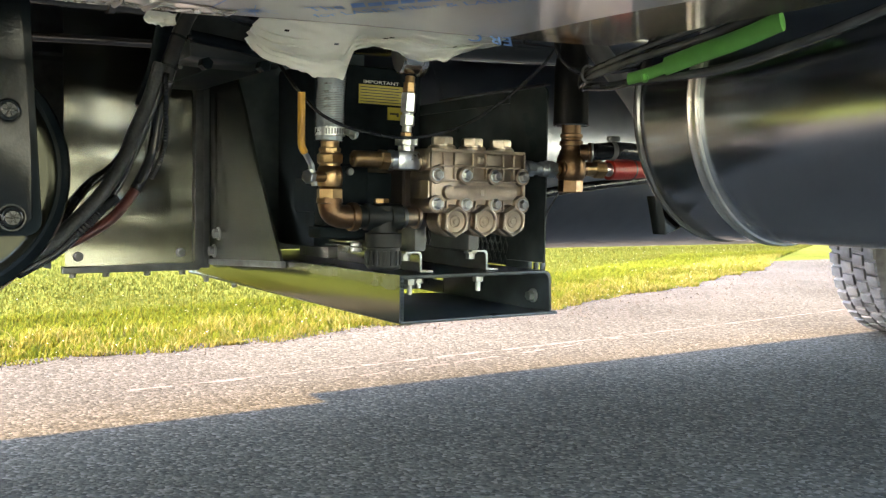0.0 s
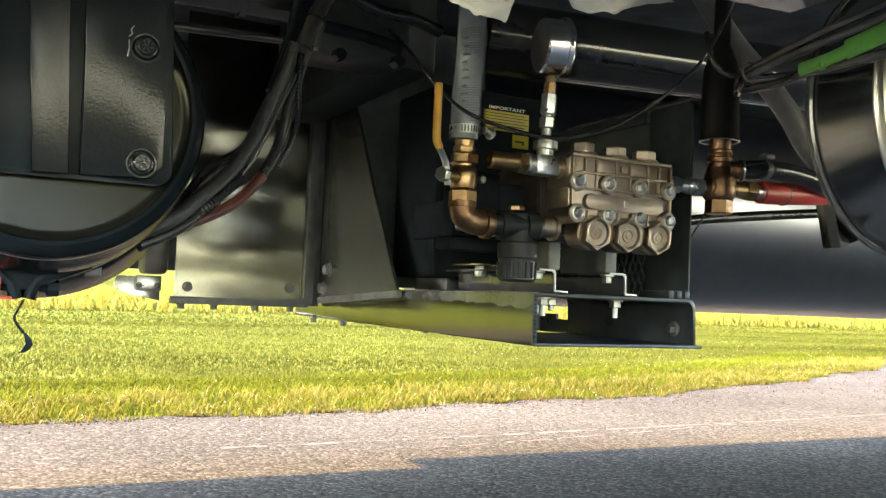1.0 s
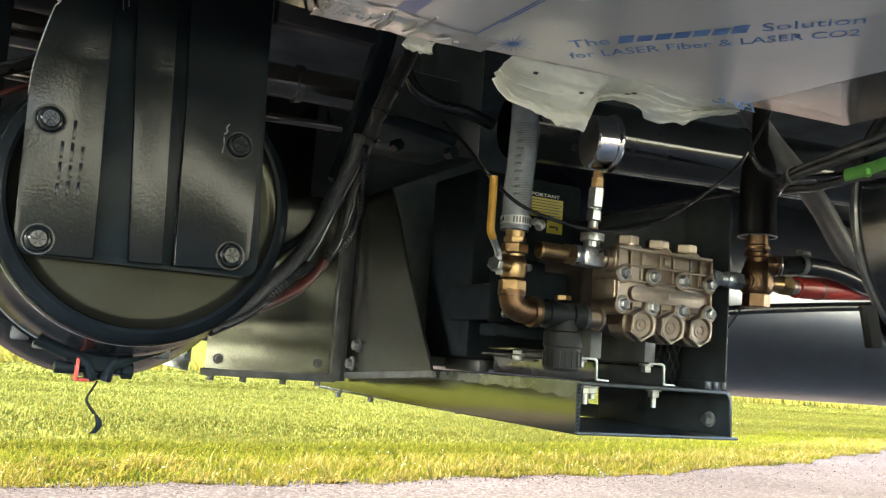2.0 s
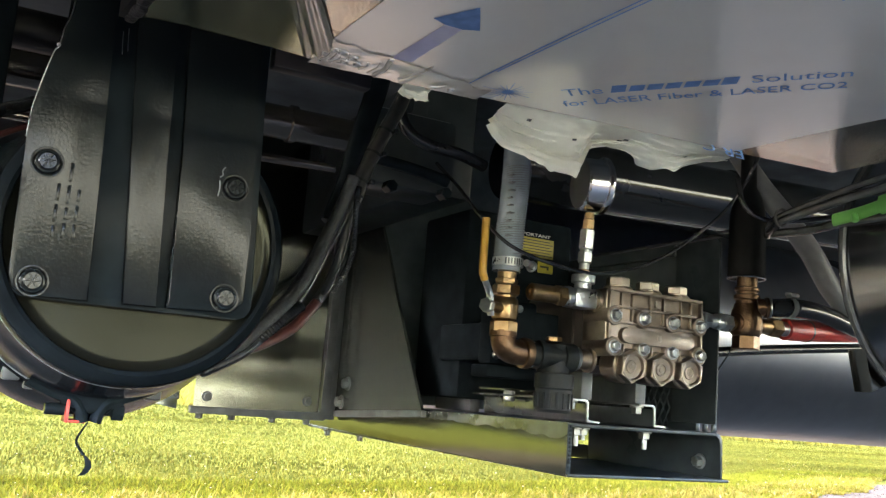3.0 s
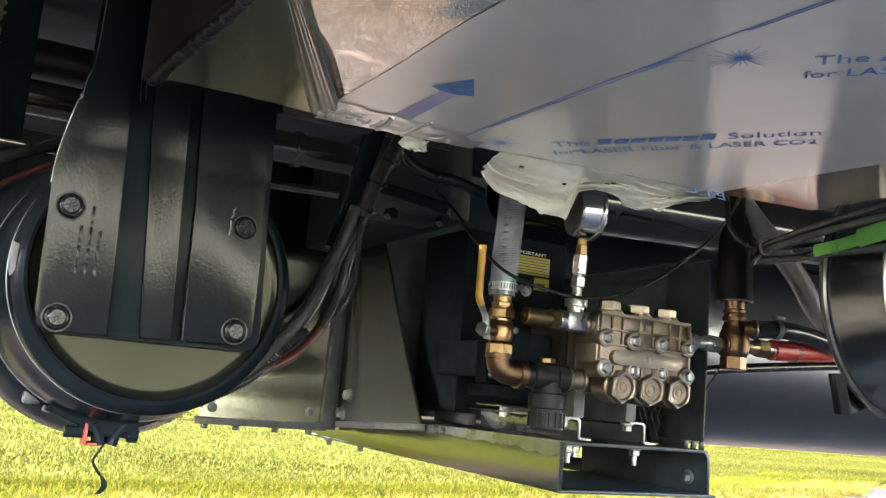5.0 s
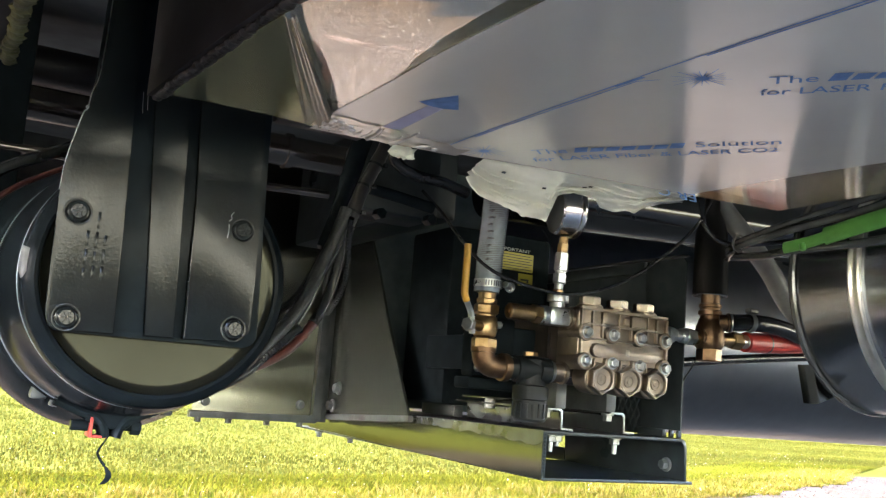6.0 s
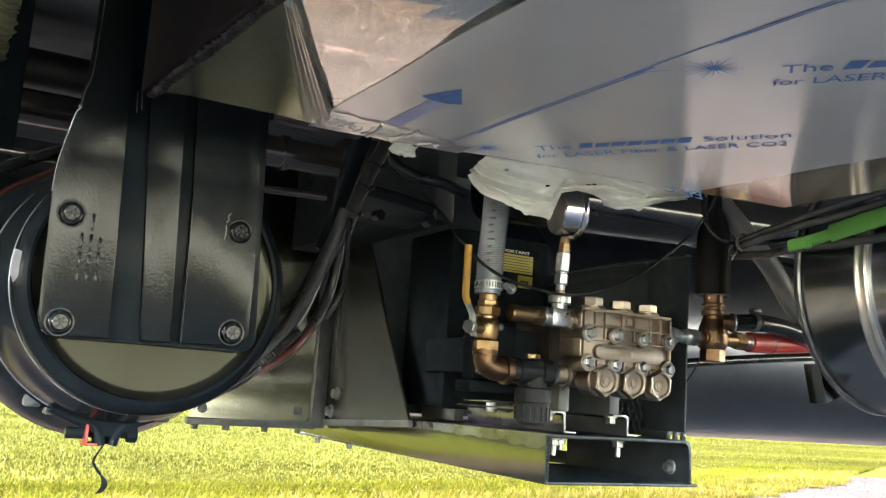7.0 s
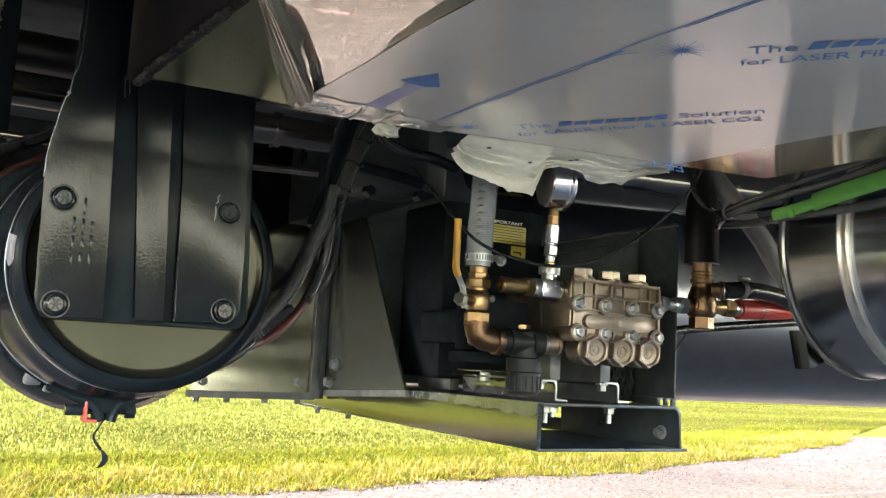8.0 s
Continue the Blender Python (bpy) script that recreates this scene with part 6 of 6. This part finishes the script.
# ---- discharge side ----
RY, RZ = 1.232, 0.7115
outlet = thing("outlet_fittings", (1.0, RY, RZ), "zinc hex fittings on the pump discharge", "pipe fitting")
for x0, x1, r, is_hex, mat in ((0.970, 0.978, 0.0135, False, NICKEL_BRIGHT), (0.978, 0.988, 0.009, False, ZINC), (0.988, 1.004, 0.0135, True, ZINC), (1.004, 1.018, 0.0105, False, ZINC), (1.018, 1.030, 0.0125, False, ZINC), (1.030, 1.050, 0.0150, True, ZINC), (1.050, 1.062, 0.011, False, BRASS)):
    bm = bmesh.new()
    (hexrod if is_hex else rod)(bm, (x0, RY, RZ), (x1, RY, RZ), r)
    part("fitting", bm, mat, outlet)
UX, RY = 1.083, 1.228
unloader = thing("unloader_valve", (UX, RY, 0.68), "brown brass unloader valve with a flared black cap", "valve")
bm = bmesh.new()
lathe(bm, [(0, 0.694), (0.021, 0.694), (0.0245, 0.699), (0.0255, 0.708), (0.0255, 0.722), (0.0235, 0.733), (0.0205, 0.740), (0.0195, 0.746), (0, 0.746)], (UX, RY, 0), (0, 0, 1), 36)
part("body", bm, BRONZE, unloader)
bm = bmesh.new()
lathe(bm, [(0, 0), (0.0135, 0), (0.0155, 0.002), (0.0155, 0.01), (0.019, 0.014), (0.019, 0.036), (0.0155, 0.04), (0.0155, 0.052), (0, 0.052)], (UX - 0.026, RY, RZ + 0.002), (1, 0, 0), 32)
part("cross_bore", bm, BRONZE, unloader)
bm = bmesh.new()
lathe(bm, [(0, 0), (0.0195, 0), (0.0215, 0.002), (0.0215, 0.021), (0.019, 0.023), (0, 0.023)], (UX, RY, 0.672), (0, 0, 1), 6, 0.3)
part("lower_plug", bm, BRONZE, unloader)
bm = bmesh.new()
lathe(bm, [(0, 0), (0.0175, 0), (0.0175, 0.006), (0.0205, 0.008), (0.0205, 0.014), (0.0175, 0.016), (0.0175, 0.020), (0.0195, 0.0215), (0.0195, 0.026), (0.0165, 0.028), (0.0165, 0.048), (0, 0.048)], (UX, RY, 0.746), (0, 0, 1), 32)
part("neck", bm, BRONZE, unloader)
bm = bmesh.new()
rod(bm, (UX + 0.022, RY, RZ + 0.003), (UX + 0.052, RY, RZ + 0.003), 0.0125)
hexrod(bm, (UX + 0.050, RY, RZ + 0.003), (UX + 0.074, RY, RZ + 0.003), 0.0165)
part("outlet", bm, BRASS, unloader)
bm = bmesh.new()
lathe(bm, [(0.010, 0), (0.0115, 0.001), (0.0115, 0.014), (0.0128, 0.015), (0.0128, 0.02), (0.010, 0.021)], (UX + 0.073, RY, RZ + 0.003), (1, 0, 0), 28)
part("hose_tail", bm, ZINC, unloader, "zinc hose tail")
bm = bmesh.new()
lathe(bm, [(0.017, 0.7905), (0.0285, 0.7885), (0.0300, 0.790), (0.0298, 0.80), (0.0294, 0.84), (0.0292, 0.875), (0.0275, 0.90), (0.020, 0.925), (0.0135, 0.94), (0.0125, 1.02), (0, 1.02)], (UX - 0.002, RY, 0), (0, 0, 1), 44)
cap = part("cap", bm, CAP_BLACK, unloader, "flared black rubber cap")
bm = bmesh.new()
lathe(bm, [(0.0285, 0.7865), (0.0312, 0.7865), (0.0316, 0.7873), (0.0312, 0.7881), (0.0285, 0.7881)], (UX - 0.002, RY, 0), (0, 0, 1), 48)
part("ring", bm, CHROME, cap, "thin bright ring")
PORT = Vector((UX + 0.008, RY - 0.012, 0.7415))
P_WAY = Vector((0.83, -0.55, 0.02))
bm = bmesh.new()
lathe(bm, [(0, 0), (0.014, 0), (0.014, 0.014), (0.0165, 0.0145), (0.0165, 0.019), (0.0135, 0.02), (0, 0.02)], PORT, P_WAY, 30)
part("bypass_port", bm, BRONZE, unloader)
bm = bmesh.new()
lathe(bm, [(0.0135, 0.0195), (0.0168, 0.0200), (0.0172, 0.0215), (0.0165, 0.0225), (0.012, 0.0225)], PORT, P_WAY, 30)
part("port_ring", bm, ZINC, unloader, "bright port ring")
bm = bmesh.new()
tube(bm, [(UX + 0.088, RY, RZ + 0.003), (UX + 0.12, RY, RZ + 0.004), (UX + 0.16, RY + 0.002, RZ + 0.007), (UX + 0.24, RY + 0.014, RZ + 0.014), (UX + 0.45, RY + 0.09, RZ + 0.036)], 0.0180, 24)
tagged(new("discharge_hose", mesh_from(bm, "discharge_hose", RED)), "red rubber discharge hose from the unloader valve", "hose")
bm = bmesh.new()
lathe(bm, [(0.0178, 0), (0.0192, 0.001), (0.0192, 0.004), (0.0178, 0.005)], (UX + 0.138, RY + 0.001, RZ + 0.005), (1, 0.05, 0.08), 28)
solo("hose_ring", bm, BLACK_SATIN, "black ring round the red hose", "ring")
bm = bmesh.new()
tube(bm, [PORT + P_WAY * 0.02, PORT + P_WAY * 0.034 + Vector((0.004, 0.003, 0.001)), (UX + 0.066, RY - 0.036, 0.7455), (UX + 0.11, RY - 0.036, 0.7455), (UX + 0.16, RY - 0.032, 0.741), (UX + 0.205, RY - 0.026, 0.734), (UX + 0.29, RY - 0.005, 0.728)], 0.0152, 20)
tagged(new("bypass_hose", mesh_from(bm, "bypass_hose", RUBBER)), "black rubber bypass hose above the red hose", "hose")
bm = bmesh.new()
lathe(bm, [(0.0150, -0.005), (0.0166, -0.004), (0.0166, 0.004), (0.0150, 0.005)], (UX + 0.060, RY - 0.0355, 0.7452), (1, -0.08, 0), 28)
box(bm, (UX + 0.052, RY - 0.044, 0.7615), (UX + 0.074, RY - 0.030, 0.7705), 0.003)
solo("hose_clamp", bm, BLACK_SATIN, "black clamp on the bypass hose", "hose clamp")

bm = bmesh.new()
tube(bm, [(1.10, 1.30, 1.05), (1.117, 1.24, 0.955), (1.136, 1.2, 0.896), (1.187, 1.19, 0.842), (1.246, 1.19, 0.780), (1.33, 1.2, 0.748), (1.5, 1.24, 0.74)], 0.018, 18)
solo("grey_hose", bm, GREY_HOSE, "matt grey hose running down behind the tank", "hose")
bm = bmesh.new()
tube(bm, [(1.075, 1.36, 0.662), (1.2, 1.36, 0.682), (1.5, 1.36, 0.715), (1.8, 1.36, 0.74)], 0.009, 16)
solo("control_rod", bm, RUBBER, "glossy black round rod behind the unloader valve", "rod")
bm = bmesh.new()
tube(bm, [(0.55, 1.33, 0.90), (0.566, 1.29, 0.862), (0.580, 1.24, 0.812), (0.610, 1.205, 0.771), (0.673, 1.19, 0.752), (0.755, 1.19, 0.750), (0.850, 1.19, 0.780), (0.944, 1.19, 0.841), (0.998, 1.18, 0.896), (1.012, 1.15, 0.952), (1.02, 1.12, 1.02)], 0.0026, 10)
solo("thin_cable", bm, RUBBER, "thin black cable looping above the pump", "cable")

# ---- polished air tank ----
AX, AZ, AR = 1.163, 0.792, 0.190
tank = thing("air_tank", (AX, 0.6, AZ - AR), "polished steel round air tank with a raised bead band", "tank")
bm = bmesh.new()
lathe(bm, [(0, 0.945), (0.12, 0.95), (0.17, 0.955), (0.1815, 0.960), (0.1815, 0.966), (0.1775, 0.962), (AR - 0.004, 0.957), (AR, 0.950), (AR, 0.05), (AR - 0.03, 0.02), (0, 0.0)], (AX, 0, AZ), (0, 1, 0), 128)
part("shell", bm, TANK_STEEL, tank)
bm = bmesh.new()
lathe(bm, [(AR - 0.001, 0.955), (AR + 0.003, 0.957), (AR + 0.0035, 0.961), (AR + 0.001, 0.966), (AR - 0.008, 0.968)], (AX, 0, AZ), (0, 1, 0), 128)
part("end_rim", bm, BLACK, tank, "dark rolled rim")
bm = bmesh.new()
lathe(bm, [(AR - 0.001, 0.846), (AR + 0.003, 0.847), (AR + 0.0045, 0.850), (AR + 0.003, 0.853), (AR + 0.002, 0.8565), (AR + 0.003, 0.860), (AR + 0.0045, 0.863), (AR + 0.003, 0.866), (AR - 0.001, 0.867)], (AX, 0, AZ), (0, 1, 0), 128)
part("band", bm, BAND, tank, "raised double bead band")
bm = bmesh.new()
prism(bm, [(1.040, 0.975, 0.667), (1.09, 0.975, 0.66), (1.10, 0.975, 0.625), (1.055, 0.975, 0.610)], (0, 1, 0), 0.03, 0.003)
part("bracket_tab", bm, PANEL_STEEL, tank, "bent steel bracket tab")

# ---- long brushed tank across the far side ----
far_tank = thing("long_tank", (2.2, 2.3, 0.51), "long brushed steel tank lying along the truck's far side", "tank")
bm = bmesh.new()
lathe(bm, [(0, 0), (0.2, 0.01), (0.27, 0.04), (0.3, 0.09), (0.305, 0.12), (0.305, 2.29), (0.3, 2.32), (0.2, 2.38), (0, 2.4)], (1.0, 2.28, 0.815), (1, 0, 0), 96)
part("shell", bm, TANK_GREY, far_tank)
bm = bmesh.new()
lathe(bm, [(0.304, 0.30), (0.3065, 0.302), (0.3065, 0.310), (0.304, 0.312)], (1.0, 2.28, 0.815), (1, 0, 0), 96)
part("seam", bm, TANK_GREY, far_tank)
bm = bmesh.new()
tube(bm, [(1.082, 1.25, 0.69), (1.080, 1.262, 0.665), (1.070, 1.275, 0.635), (1.068, 1.285, 0.60), (1.069, 1.29, 0.56)], 0.0016, 8)
solo("thin_cable", bm, RUBBER, "thin black cable hanging below the unloader valve", "cable")

# ---- cables and green conduit beside the tank ----
loom = thing("cable_loom", (0.965, 1.0, 0.85), "bunch of black cables running along the tank", "cable")
LOOM = [
    ([(1.01, 1.12, 0.836), (0.985, 1.09, 0.838), (0.966, 1.05, 0.843), (0.962, 0.96, 0.855), (0.961, 0.889, 0.862), (0.960, 0.82, 0.870), (0.962, 0.70, 0.892), (0.968, 0.5, 0.93)], 0.0062),
    ([(1.02, 1.13, 0.842), (0.99, 1.10, 0.846), (0.968, 1.06, 0.85), (0.958, 0.96, 0.865), (0.957, 0.88, 0.876), (0.957, 0.80, 0.886), (0.96, 0.68, 0.905), (0.965, 0.5, 0.945)], 0.0045),
    ([(1.00, 1.10, 0.835), (0.985, 1.03, 0.828), (0.966, 0.96, 0.826), (0.960, 0.88, 0.824), (0.960, 0.795, 0.826), (0.960, 0.714, 0.838), (0.960, 0.62, 0.856), (0.962, 0.48, 0.89)], 0.0065),
]
for pts, r in LOOM:
    bm = bmesh.new()
    tube(bm, pts, r, 12)
    part("cable", bm, BLACK, loom)
bm = bmesh.new()
lathe(bm, [(0.011, -0.002), (0.0135, -0.0015), (0.0135, 0.0015), (0.011, 0.002)], (0.965, 1.055, 0.847), (0, 1, 0.1), 20)
part("zip_tie", bm, BLACK_PLASTIC, loom)
strap = thing("green_conduit", (0.955, 0.85, 0.84), "bright green flattened plastic conduit beside the tank", "conduit")
bm = bmesh.new()
tube(bm, [(0.956, 0.960, 0.829), (0.955, 0.935, 0.831), (0.955, 0.91, 0.834), (0.954, 0.88, 0.839)], 0.0085, 12, 6, flat=0.45, side=(0, 0, 1))
part("neck", bm, GREEN, strap)
bm = bmesh.new()
tube(bm, [(0.953, 0.888, 0.838), (0.951, 0.83, 0.847), (0.950, 0.762, 0.857), (0.949, 0.704, 0.869)], 0.0125, 14, 6, flat=0.42, side=(0, 0, 1))
part("sleeve", bm, GREEN, strap)
bm = bmesh.new()
rod(bm, (0.950, 0.924, 0.831), (0.949, 0.921, 0.821), 0.0045, 10)
part("clip", bm, GREEN, strap)
bm = bmesh.new()
tube(bm, [(0.985, 1.16, 0.93), (0.99, 1.15, 0.885), (1.012, 1.13, 0.862), (1.05, 1.1, 0.862), (1.09, 1.06, 0.87)], 0.004, 10)
solo("thin_wire", bm, TUBE_BLACK, "thin glossy black wire curving beside the cap", "wire")

# ---- far wheel ----
wheel = thing("road_wheel", (4.62, 2.7, 0.0), "dusty truck wheel with blocky tread on the road", "wheel")
WC = Vector((4.62, 2.56, 0.50))
bm = bmesh.new()
lathe(bm, [(0.28, 0.0), (0.40, -0.01), (0.455, 0.0), (0.48, 0.02), (0.484, 0.035), (0.484, 0.235), (0.48, 0.25), (0.455, 0.27), (0.40, 0.28), (0.28, 0.27)], WC, (0, 1, 0), 64)
tyre = part("tyre", bm, TYRE, wheel)
bm = bmesh.new()
lathe(bm, [(0, 0.06), (0.1, 0.04), (0.24, 0.09), (0.285, 0.0), (0.285, 0.27), (0, 0.2)], WC, (0, 1, 0), 40)
part("rim", bm, ZINC, wheel)
block_me = None
for row, (ya, yb) in enumerate(((0.018, 0.068), (0.078, 0.132), (0.142, 0.196), (0.206, 0.254))):
    for k in range(44):
        a = 2 * math.pi * (k + 0.5 * (row % 2)) / 44
        if not (0.35 < (a % (2 * math.pi)) / math.pi < 1.55):
            continue
        if block_me is None or block_me[0] != row:
            b = bmesh.new()
            prism(b, [(-0.029, ya, 0.478), (0.022, ya, 0.478), (0.029, yb, 0.478), (-0.022, yb, 0.478)], (0, 0, 1), 0.021, 0.003)
            block_me = (row, mesh_from(b, "tread_block", TYRE))
        ob = new("tread_block", block_me[1])
        ob.parent = tyre
        ob.matrix_basis = Matrix.Translation(WC) @ Matrix.Rotation(a, 4, "Y")
